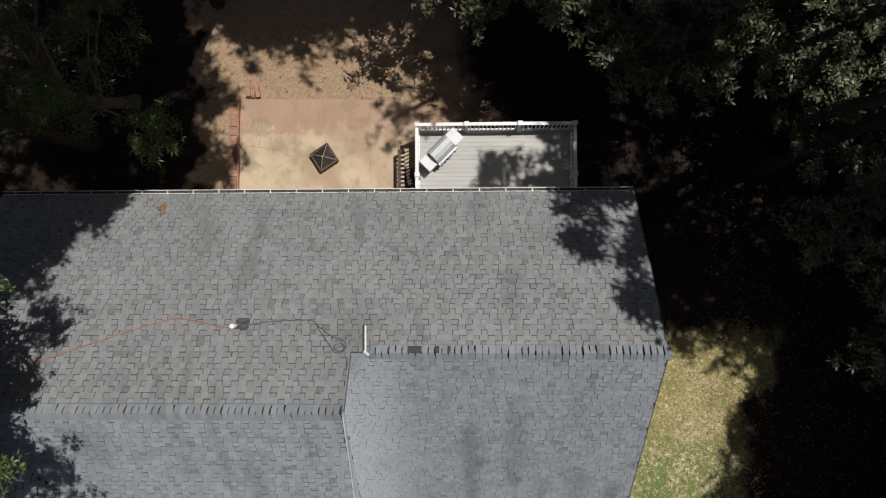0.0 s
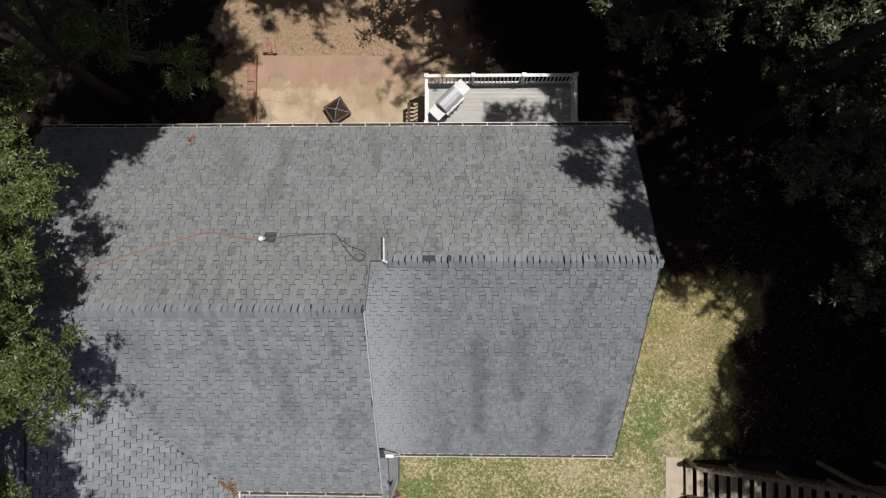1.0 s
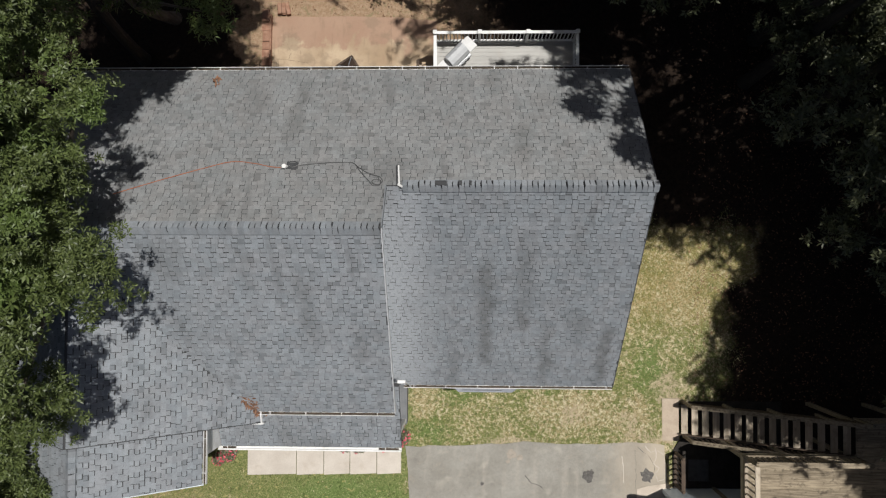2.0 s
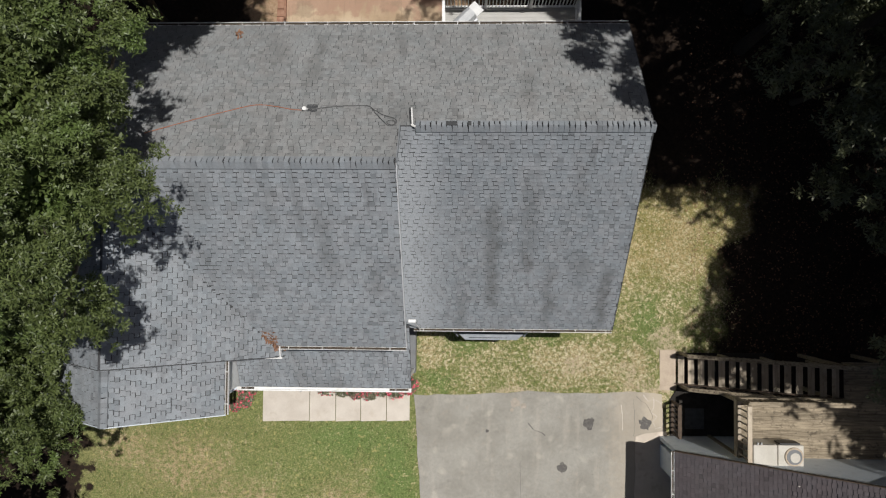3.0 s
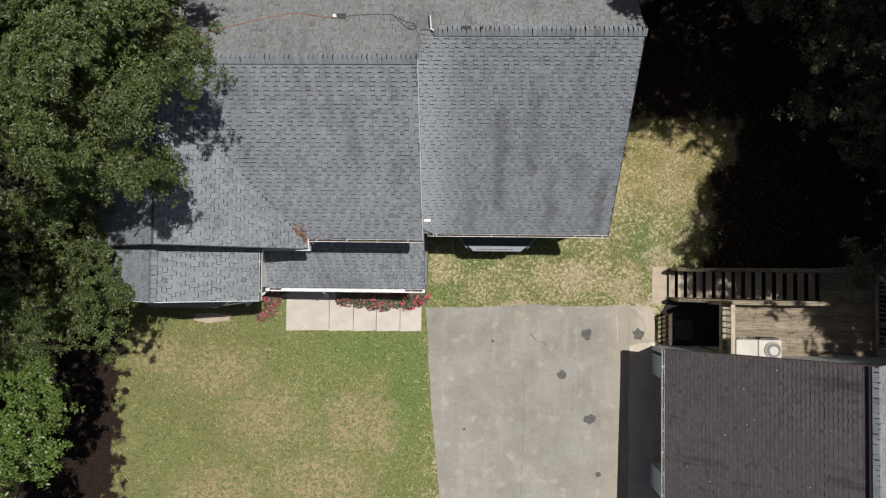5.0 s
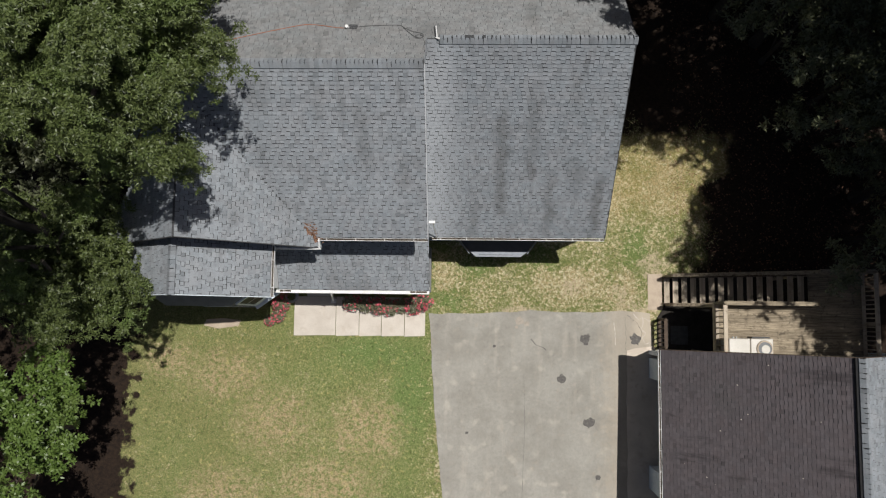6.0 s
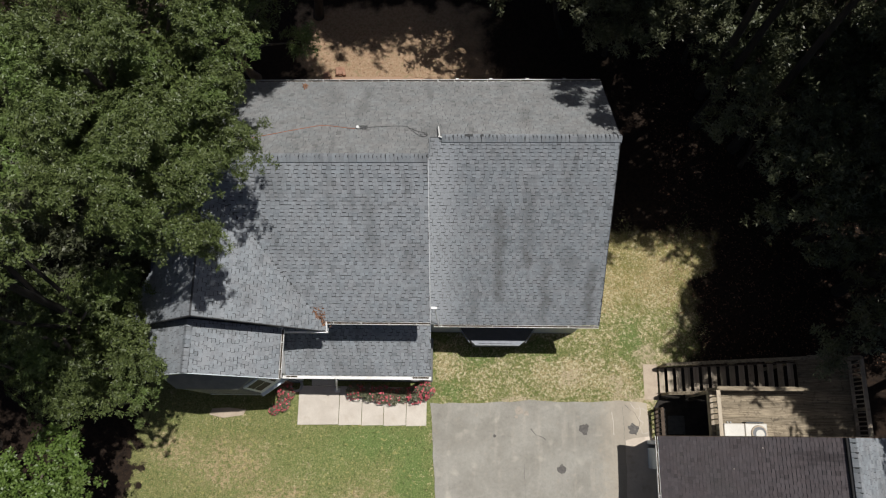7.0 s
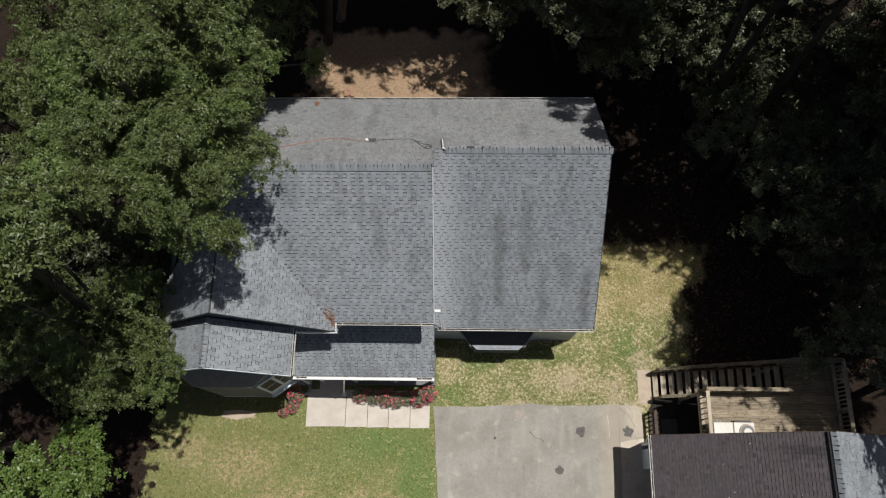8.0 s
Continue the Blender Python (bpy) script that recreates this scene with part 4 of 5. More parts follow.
def build_back_stairs():
    s = thing("back_steps", (-1.95, 3.3, -0.95), "dark wooden steps with railing beside the deck", "steps")
    for k in range(5):
        part("tread", box(-2.2, -1.64, 2.2 + 0.27 * k, 2.2 + 0.27 * k + 0.25, 0.1 - 0.2 * k, 0.14 - 0.2 * k), M["darkwood"], s)
    part("stringer", beam((-2.2, 2.2, 0.05), (-2.2, 3.6, -0.95), 0.05, 0.2), M["darkwood"], s)
    part("stringer", beam((-1.66, 2.2, 0.05), (-1.66, 3.6, -0.95), 0.05, 0.2), M["darkwood"], s)
    railing(s, (-2.24, 2.3, -0.95), (-2.24, 4.02, -0.95), 0.85, M["darkwood"], (0, 1), 0.09, 0.14, cap=False)
    for k in range(11):
        part("rung", box(-2.2, -2.08, 2.45 + 0.14 * k, 2.51 + 0.14 * k, -0.2, -0.17), M["slab"], s)


build_back_stairs()


def build_grill():
    g = thing("gas_grill", (-0.82, 3.82, 0.42), "pale gas grill with stainless hood and side shelves, on the deck", "grill")
    m = pose(-0.82, 3.82, 0.42, 0, 0, 45) @ Matrix.Diagonal((0.88, 0.88, 0.95, 1))
    part("cabinet", box(-0.42, 0.42, -0.26, 0.26, 0.1, 0.78, bevel=0.02, m=m), M["black"], g)
    bm = bmesh.new()
    prof = [(-0.28, 0.80), (-0.28, 0.98), (-0.2, 1.10), (-0.06, 1.16), (0.1, 1.15), (0.22, 1.06), (0.28, 0.92), (0.28, 0.80)]
    a = [bm.verts.new(m @ Vector((-0.42, y, z))) for y, z in prof]
    b = [bm.verts.new(m @ Vector((0.42, y, z))) for y, z in prof]
    bm.faces.new(a), bm.faces.new(b[::-1])
    for i in range(len(prof)):
        bm.faces.new((a[i], a[(i + 1) % 8], b[(i + 1) % 8], b[i]))
    hood = part("hood", bm, M["steel"], g, "stainless steel hood")
    part("handle", tube([m @ Vector((-0.34, -0.34, 0.92)), m @ Vector((0.34, -0.34, 0.92))], 0.016), M["steel"], hood)
    part("control_panel", box(-0.44, 0.44, -0.36, -0.27, 0.66, 0.8, bevel=0.01, m=m), M["steel"], g)
    for x in (-0.28, -0.09, 0.09, 0.28):
        part("knob", tube([m @ Vector((x, -0.36, 0.73)), m @ Vector((x, -0.4, 0.73))], 0.028, sides=10), M["black"], g)
    for s in (-1, 1):
        part("side_shelf", box(min(s * 0.44, s * 0.84), max(s * 0.44, s * 0.84), -0.27, 0.27, 0.80, 0.86, bevel=0.015, m=m), M["grillside"], g)
    for x in (-0.38, 0.38):
        for y in (-0.22, 0.22):
            part("wheel", tube([m @ Vector((x - 0.02, y, 0.05)), m @ Vector((x + 0.02, y, 0.05))], 0.05, sides=10), M["black"], g)


build_grill()


def build_fire_pit():
    f = thing("fire_pit", (-4.79, 3.9, -0.9), "square dark bronze fire pit with a lid, on the patio", "fire pit")
    m = pose(-4.79, 3.9, -0.86, 0, 0, 33)
    part("tabletop", box(-0.36, 0.36, -0.36, 0.36, 0.30, 0.34, bevel=0.01, m=m), M["bronze"], f)
    for sx in (-1, 1):
        for sy in (-1, 1):
            part("leg", box(sx * 0.3 - 0.03, sx * 0.3 + 0.03, sy * 0.3 - 0.03, sy * 0.3 + 0.03, 0, 0.30, m=m), M["bronze"], f)
    part("bowl", tube([m @ Vector((0, 0, 0.08)), m @ Vector((0, 0, 0.16)), m @ Vector((0, 0, 0.3))], [0.12, 0.24, 0.28], sides=16), M["black"], f)
    bm = bmesh.new()
    base = [bm.verts.new(m @ Vector((x * 0.29, y * 0.29, 0.345))) for x, y in ((-1, -1), (1, -1), (1, 1), (-1, 1))]
    top = [bm.verts.new(m @ Vector((x * 0.05, y * 0.05, 0.50))) for x, y in ((-1, -1), (1, -1), (1, 1), (-1, 1))]
    bm.faces.new(base[::-1]), bm.faces.new(top)
    for i in range(4):
        bm.faces.new((base[i], base[(i + 1) % 4], top[(i + 1) % 4], top[i]))
    lid = part("lid", bm, M["bronze"], f, "pyramid lid with bright ribs")
    for x, y in ((-1, -1), (1, -1), (1, 1), (-1, 1)):
        part("rib", tube([m @ Vector((x * 0.29, y * 0.29, 0.352)), m @ Vector((x * 0.05, y * 0.05, 0.507))], 0.010, sides=6), M["lead"], lid)
    part("lid_handle", tube([m @ Vector((-0.06, 0, 0.55)), m @ Vector((0.06, 0, 0.55))], 0.014, sides=6), M["steel"], lid)


build_fire_pit()


def build_patio_edge():
    e = thing("patio_edging", (-7.8, 3.6, -0.95), "low red-brown edging board and pavers along the patio", "edging")
    part("edging_board", box(-7.78, -7.72, 1.5, 6.0, -1.1, -0.72), M["brick"], e)
    y, k = 1.7, 0
    while y < 6.2:
        ln = rng.uniform(0.2, 0.5)
        zc = ground_z(-8.0, y) + rng.uniform(0.01, 0.05)
        part("paver", box(-8.08 + rng.uniform(-0.05, 0.05), -7.8 - rng.uniform(0, 0.05), y, y + ln, zc - 0.1, zc + 0.03, bevel=0.01), M["brick"], e)
        y += ln + rng.uniform(0.01, 0.06)
        k += 1


build_patio_edge()
for k in range(9):
    cx, cy, layer = -7.45 + 0.16 * (k % 3), 6.22 + 0.02 * (k % 2), k // 3
    m = pose(cx + rng.uniform(-0.03, 0.03), cy + rng.uniform(-0.03, 0.03), ground_z(cx, cy) + 0.02 + layer * 0.068, 0, 0, 10 + rng.uniform(-9, 9))
    tagged(part("brick", box(-0.07, 0.07, -0.2, 0.2, 0, 0.065, bevel=0.006, m=m), M["brick"], None), "loose red-brown brick in a small stack", "brick", "brick stack")


# ---- front: walk, slab, beds ----
for k, (x0, x1) in enumerate(((-8.02, -6.34), (-6.33, -5.4), (-5.39, -4.5), (-4.49, -3.57), (-3.56, -2.72))):
    z = [ground_z(x, y) + 0.06 for x, y in ((x0, -10.55), (x1 - 0.012, -10.5), (x1 - 0.012, -9.0), (x0, -9.0))]
    bm = prism([(x0, -10.56), (x1 - 0.014, -10.53), (x1 - 0.014, -8.98), (x0, -8.98)], [v - 0.14 for v in z], z)
    tagged(part("walkway_slab", bm, M["concrete"], None, kind="structure"), "pale concrete walkway slab in front of the porch", "walkway", "walkway slabs")
tagged(part("stair_slab", box(6.36, 6.94, -9.36, -7.9, -0.3, -0.06, bevel=0.01), M["slab"], None, kind="structure"), "small pale concrete slab at the foot of the stairs", "slab")


def blot(name, x, y, r, seed, label, mat="tarpatch"):
    pts = []
    for k in range(22):
        a = k / 22 * math.tau
        rr = r * 0.92 * (1 + 0.3 * noise.noise((math.cos(a) * 1.6 + seed, math.sin(a) * 1.6, seed)) + 0.4 * noise.noise((math.cos(a) * 4 + seed, math.sin(a) * 4, seed)))
        pts.append((x + rr * math.cos(a), y + rr * math.sin(a) * 0.9))
    zz = [ground_z(px, py) + 0.025 + 0.0007 * (abs(seed) % 7) for px, py in pts]
    return tagged(part(name, prism(pts, [v - 0.02 for v in zz], [v + 0.006 for v in zz]), M[mat], None, kind="structure"), label, "asphalt patch", "driveway patches")


for i, (x, y, r) in enumerate(((2.84, -12.2, 0.21), (3.79, -10.58, 0.25), (5.82, -10.57, 0.27), (3.95, -13.93, 0.24), (4.3, -16.1, 0.12), (-1.0, -14.4, 0.06), (0.1, -10.9, 0.07))):
    blot("asphalt_patch", x, y, r, i * 3.7, "dark tar patch in the grey driveway")
# Near-black sheet added as the deep shade below deck and stairs.
sheet("cellar_pad", [(6.72, -11.1), (10.5, -11.1), (10.5, -8.0), (7.3, -8.0), (6.97, -9.3), (6.72, -9.7)], 0.06, M["shadepad"], "near-black sheet added for the shade below the raised deck", "pavement")
tagged(part("rubber_mat", box(7.05, 7.95, -10.75, -10.0, -0.12, -0.05, bevel=0.01), M["patch"], None), "dark grey rubber mat below the deck", "mat")
for i, (x, y, r) in enumerate(((1.12, -9.88, 0.2), (1.42, -9.98, 0.11), (1.0, -10.12, 0.08))):
    blot("worn_patch", x, y, r, 40 + i * 5.1, "pale worn spot in the grey driveway", "worn")


def crack(pts, w, up=0.029, label="tarred crack in the asphalt driveway", mat="tarpatch"):
    fine = []
    for (x0, y0), (x1, y1) in zip(pts, pts[1:]):
        n = max(2, int(math.hypot(x1 - x0, y1 - y0) / 0.12))
        fine += [(x0 + (x1 - x0) * k / n + 0.035 * noise.noise((x0 * 3 + k, y0, 1)), y0 + (y1 - y0) * k / n + 0.035 * noise.noise((x0, y0 * 3 + k, 7))) for k in range(n)]
    fine.append(pts[-1])
    bm = bmesh.new()
    rows = []
    for i, (x, y) in enumerate(fine):
        dx, dy = fine[min(i + 1, len(fine) - 1)][0] - fine[max(i - 1, 0)][0], fine[min(i + 1, len(fine) - 1)][1] - fine[max(i - 1, 0)][1]
        l = math.hypot(dx, dy) or 1
        ww = w * (0.5 + rng.random())
        z = ground_z(x, y) + up
        rows.append([bm.verts.new((x - dy / l * s * ww, y + dx / l * s * ww, z)) for s in (-1, 1)])
    for a, b in zip(rows, rows[1:]):
        bm.faces.new((a[0], a[1], b[1], b[0]))
    return tagged(part("crack", bm, M[mat], None, kind="structure"), label, "crack")


crack([(1.6, -10.6), (1.8, -10.85), (2.1, -10.95), (2.2, -11.05)], 0.016)
crack([(1.3, -12.0), (1.35, -14.0), (1.25, -17.0)], 0.004)
crack([(0.2, -15.5), (0.3, -17.5)], 0.008)
crack([(5.5, -9.6), (5.9, -9.9), (6.1, -10.3), (5.9, -10.8)], 0.005)
crack([(5.4, -9.7), (5.45, -10.5), (5.4, -11.0)], 0.004)

def pale_crack(pts):
    return crack(pts, 0.012, 0.031, "pale weathered crack in the asphalt corner", "concrete")


pale_crack([(5.75, -9.55), (5.95, -9.75), (6.2, -9.7), (6.4, -9.85)])
pale_crack([(6.1, -9.6), (6.15, -9.9), (6.05, -10.15), (6.25, -10.3)])
pale_crack([(6.25, -10.3), (6.1, -10.5), (6.2, -10.75), (6.4, -10.7)])
pale_crack([(4.95, -9.9), (5.0, -10.3), (5.0, -10.8)])

PATIO_CRACK = "fine crack in the stained patio concrete"
crack([(-7.5, 4.35), (-7.0, 4.3), (-6.4, 4.2), (-5.95, 3.95)], 0.005, 0.056, PATIO_CRACK, "damp")
crack([(-3.3, 5.8), (-3.25, 4.6), (-3.3, 3.2), (-3.2, 1.5)], 0.004, 0.056, PATIO_CRACK, "damp")
crack([(-7.2, 5.0), (-7.0, 4.6), (-7.1, 4.3)], 0.004, 0.056, PATIO_CRACK, "damp")


def build_pipe_extension():
    d = thing("downspout", (-6.5, -9.2, 0.35), "white porch downspout with a square splash block", "downspout")
    part("pipe", tube([(-5.96, -8.86, 3.64), (-6.0, -8.98, 3.4), (-6.42, -9.08, 0.75), (-6.44, -9.14, 0.6)], 0.035), M["white"], d)
    part("splash_block", box(-6.54, -6.34, -9.24, -9.06, 0.3, 0.58, bevel=0.015), M["white"], d)


build_pipe_extension()


def build_hose():
    hs = thing("hose_coil", (-8.15, -8.97, 0.4), "grey garden hose coiled beside the porch step", "hose")
    for k in range(3):
        pts = [(-8.15 + (0.26 - 0.03 * k) * math.cos(a * math.tau / 20), -8.97 + (0.26 - 0.03 * k) * math.sin(a * math.tau / 20), 0.53 + 0.035 * k) for a in range(21)]
        part("coil", tube(pts, 0.022, sides=6, caps=False), M["rubber"], hs)


build_hose()
tagged(part("step_stone", prism([(-11.7, -10.2), (-11.1, -10.32), (-10.3, -10.2), (-10.2, -9.98), (-10.9, -9.9), (-11.6, -9.95)], 0.35, 0.56), M["slab"], None), "rough pale flat stone beside the wall", "stone")


# ---- garage, its deck and stairs ----
def build_garage():
    g = thing("garage", (11.1, -17.0, 0.0), "garage with brown shingle roof and pale blue siding", "garage")
    ex, ez, rx, rz, y0, y1 = 6.05, 2.95, 11.15, 7.0, -26.0, -10.85
    s = (rz - ez) / (rx - ex)
    k = math.hypot(1, s)
    brown = (M["brown"], M["brown_piece"])
    west = roof_slope(g, [(ex, y0, ez), (ex, y1, ez), (rx, y1, rz), (rx, y0, rz)], (ex, 0, ez), (0, 1, 0), (1, 0, s), (rx - ex) * k, lambda b: [(y0, y1)], brown,
                      "dark brown shingle slope facing the drive", lambda a, b: a > -13.0 and b > 3.4 and b < 6.0, 0.003, 0.010, 0.016)
    roof_slope(g, [(2 * rx - ex, y0, ez), (2 * rx - ex, y1, ez), (rx, y1, rz), (rx, y0, rz)], (2 * rx - ex, 0, ez), (0, 1, 0), (-1, 0, s), (rx - ex) * k, lambda b: [(y0, y1)],
               (M["shingle"], M["shingle_piece"]), "greyer shingle slope facing the woods")
    ridge_caps(west, (rx, y0, rz + 0.01), (rx, y1, rz + 0.01), (-1, 0, -s), (1, 0, -s), M["shingle_piece"], 0.15, gaps=0.8, half=0.17, upper=0.3)
    gutter(g, (ex - 0.01, y0, ez - 0.02), (ex - 0.01, y1, ez - 0.02), (-1, 0, 0), 0.75)
    part("rake_board", beam((ex, y1 + 0.012, ez - 0.08), (rx, y1 + 0.012, rz - 0.08), 0.024, 0.15), M["darkwood"], g)
    part("rake_board", beam((2 * rx - ex, y1 + 0.012, ez - 0.08), (rx, y1 + 0.012, rz - 0.08), 0.024, 0.15), M["darkwood"], g)
    gw = part("wall", slab([(6.35, -11.15, -0.5), (15.9, -11.15, -0.5), (15.9, -11.15, 2.9), (rx, -11.15, 6.75), (6.35, -11.15, 2.95)], 0.15), M["blue"], g, "pale lapped gable wall beside the deck")
    z = 2.75
    while z < 6.4:
        over = max(0.0, (z + 0.15 - ez) / s) + 0.35
        a, b = max(6.4, ex + over), min(15.85, 2 * rx - ex - over)
        part("siding_board", slab([(a, -11.118, z), (b, -11.118, z), (b, -11.138, z + 0.15), (a, -11.138, z + 0.15)], 0.012), M["white"], gw)
        z += 0.14
    for ya, yb in ((-12.1, -11.3), (-16.5, -15.6), (-20.9, -20.0), (-26.0, -24.4)):
        part("pier", box(6.35, 7.0, ya, yb, -0.5, 2.95), M["blue"], g, "pale blue pier between the garage doors")
    part("wall", box(7.0, 7.15, -26.0, -11.3, -0.5, 2.95), M["blue"], g)
    part("wall", box(15.75, 15.9, -26.0, -11.3, -0.5, 2.95), M["blue"], g)
    for ya, yb in ((-15.5, -12.2), (-19.9, -16.6)):
        dr = part("garage_door", box(6.95, 6.99, ya, yb, 0.0, 2.2), M["white"], g, "white sectional garage door in shade")
        for q in range(4):
            part("door_panel", box(6.93, 6.955, ya + 0.06, yb - 0.06, 0.05 + q * 0.54, 0.54 + q * 0.54), M["white"], dr)
    part("ridge_vent", beam((rx - 0.2, y0, rz - 0.1), (rx - 0.2, y1, rz - 0.1), 0.06, 0.09), M["tar"], west, "dark vent strip beside the ridge")


build_garage()


def build_side_deck():
    d = thing("raised_deck", (10.6, -10.0, -0.1), "raised weathered wooden deck beside the garage", "deck")
    z = 2.9
    for k in range(14):
        y = -11.1 + k * 0.142
        part("deck_board", box(8.05, 13.4, y, y + 0.1405, z - 0.04, z + rng.uniform(-0.005, 0.005)), M["oldwood"], d)
    for k in range(8):
        y = -9.11 + k * 0.142
        part("deck_board", box(11.45, 13.4, y, y + 0.1405, z - 0.04, z + rng.uniform(-0.005, 0.005)), M["oldwood"], d)
    part("joist", box(8.06, 13.38, -9.16, -9.1, z - 0.28, z - 0.05), M["oldwood"], d)
    part("joist", box(8.05, 8.12, -11.1, -9.16, z - 0.28, z - 0.05), M["oldwood_y"], d)
    for x, y in ((8.12, -9.2), (8.12, -11.0), (11.4, -9.2), (13.3, -8.05), (13.3, -11.0), (11.4, -8.05)):
        part("post", box(x - 0.06, x + 0.06, y - 0.06, y + 0.06, -0.4, z - 0.05), M["oldwood"], d)
    railing(d, (8.08, -9.13, z), (11.4, -9.13, z), 0.95, M["oldwood"], (0, 0.33, 0.66, 1), 0.09, 0.16, cap=False, rail_w=0.12, bal_w=0.04)
    railing(d, (8.09, -11.05, z), (8.09, -9.2, z), 0.95, M["oldwood_y"], (), 0.09, 0.2, cap=False, rail_w=0.11, bal_w=0.04)
    railing(d, (11.45, -7.97, z), (13.38, -7.97, z), 0.95, M["oldwood"], (0, 1), 0.09, 0.16, cap=False, rail_w=0.12, bal_w=0.04)
    railing(d, (13.38, -11.05, z), (13.38, -8.0, z), 0.95, M["oldwood_y"], (0.4,), 0.09, 0.16, cap=False, rail_w=0.12, bal_w=0.04)


build_side_deck()


def build_side_stairs():
    s = thing("wooden_stairs", (9.1, -8.6, -0.1), "open weathered wooden stairs up to the raised deck", "stairs")
    n, x0, z0, x1, z1 = 15, 6.98, 0.06, 11.45, 2.9
    g, r = (x1 - x0) / n, (z1 - z0) / n
    for k in range(n):
        x, z = x0 + k * g, z0 + k * r
        for q in (0, 1):
            part("tread", box(x + q * 0.11, x + q * 0.11 + 0.106, -9.08, -8.08, z, z + 0.038), M["oldwood_y"], s)
    for y in (-9.1, -8.06):
        part("stringer", beam((x0 - 0.02, y, z0 - 0.1), (x1, y, z1 - 0.12), 0.045, 0.24), M["darkwood"], s)
        part("handrail", beam((x0 + 0.1, y + (0.06 if y > -9 else -0.06), z0 + 0.95), (x1, y + (0.06 if y > -9 else -0.06), z1 + 0.95), 0.13, 0.04), M["oldwood"], s)
        for k in range(0, n + 1, 4):
            x, z = x0 + k * g + 0.1, z0 + k * r
            part("post", box(x - 0.045, x + 0.045, y - 0.045 + (0.06 if y > -9 else -0.06), y + 0.045 + (0.06 if y > -9 else -0.06), z - 0.3, z + 0.93), M["oldwood"], s)
        for k in range(30):
            x, z = x0 + (k + 0.5) * g / 2, z0 + (k + 0.5) * r / 2
            part("baluster", box(x - 0.018, x + 0.018, y - 0.018 + (0.06 if y > -9 else -0.06), y + 0.018 + (0.06 if y > -9 else -0.06), z + 0.1, z + 0.93), M["darkwood"], s)


build_side_stairs()


def build_gate_rail():
    r = thing("low_railing", (6.62, -10.2, -0.1), "low dark wooden railing beside the stairs", "railing")
    railing(r, (6.8, -10.85, -0.1), (6.8, -9.75, -0.1), 1.0, M["darkwood"], (0, 1), 0.09, 0.16, cap=False, rail_w=0.1, bal_w=0.04)


build_gate_rail()


def build_freezer():
    f = thing("chest_freezer", (8.95, -10.68, 2.9), "white chest freezer with a round basin on its lid", "freezer")
    part("body", box(8.2, 9.72, -11.08, -10.38, 2.92, 3.76, bevel=0.05), M["freezer"], f)
    part("lid", box(8.19, 8.93, -11.09, -10.37, 3.77, 3.86, bevel=0.03), M["freezer"], f)
    part("lid", box(8.94, 9.73, -11.09, -10.37, 3.77, 3.86, bevel=0.03), M["freezer"], f)
    # Thin black slab along the rear edge, just under lid height.
    part("rear_cover", box(9.0, 9.62, -10.36, -10.31, 3.4, 3.84, bevel=0.01), M["black"], f, "thin black slab along the rear edge")
    for x in (8.35, 8.46):
        part("hinge", box(x - 0.02, x + 0.02, -10.37, -10.31, 3.74, 3.83), M["rubber"], f)
    basin = part("basin", tube([(9.42, -10.72, 3.86), (9.42, -10.72, 3.90), (9.42, -10.72, 3.91)], [0.29, 0.28, 0.26], sides=28), M["slab"], f, "round pale tan basin")
    part("basin_rim", tube([(9.42, -10.72, 3.908), (9.42, -10.72, 3.916)], [0.235, 0.235], sides=28), M["darkfloor"], basin, "grey ring in the basin")
    part("basin_floor", tube([(9.44, -10.74, 3.914), (9.44, -10.74, 3.924)], [0.15, 0.15], sides=24), M["freezer"], basin)


build_freezer()


# ---- plants ----
def quads(name, v, material, parent, label="", kind=""):
    """A mesh of loose four-cornered leaves from an array (n, 4, 3)."""
    n = len(v)
    me = bpy.data.meshes.new(name)
    me.vertices.add(4 * n)
    me.vertices.foreach_set("co", v.astype(np.float32).ravel())
    me.loops.add(4 * n)
    me.loops.foreach_set("vertex_index", np.arange(4 * n, dtype=np.int32))
    me.polygons.add(n)
    me.polygons.foreach_set("loop_start", np.arange(0, 4 * n, 4, dtype=np.int32))
    me.update(calc_edges=True)
    return link_mesh(name, me, material, parent, label, kind)


def unit(a):
    return a / (np.linalg.norm(a, axis=-1, keepdims=True) + 1e-9)


def rosettes(c, axis_, leaves, length, width, r):
    """Leaves that spray from each centre about its axis."""
    n = len(c)
    a = unit(axis_)
    t = unit(np.cross(a, unit(r.normal(size=(n, 3)))))
    b = np.cross(a, t)
    ang = (np.arange(leaves) / leaves * math.tau)[None, :] + r.uniform(0, math.tau, (n, 1)) + r.normal(0, 0.25, (n, leaves))
    d = np.cos(ang)[..., None] * t[:, None] + np.sin(ang)[..., None] * b[:, None] + a[:, None] * r.uniform(0.0, 0.9, (n, leaves, 1))
    d = unit(d)
    d[..., 2] -= 0.18
    d = unit(d)
    s = unit(np.cross(d, a[:, None] + 0.9 * r.normal(size=(n, leaves, 3))))
    ln = length * r.uniform(0.65, 1.25, (n, leaves, 1))
    o = c[:, None]
    mid = o + d * ln * 0.5 + np.cross(s, d) * ln * 0.06
    v = np.stack([o + d * ln * 0.08, mid + s * width * 0.5, o + d * ln, mid - s * width * 0.5], 2)
    return v.reshape(-1, 4, 3)


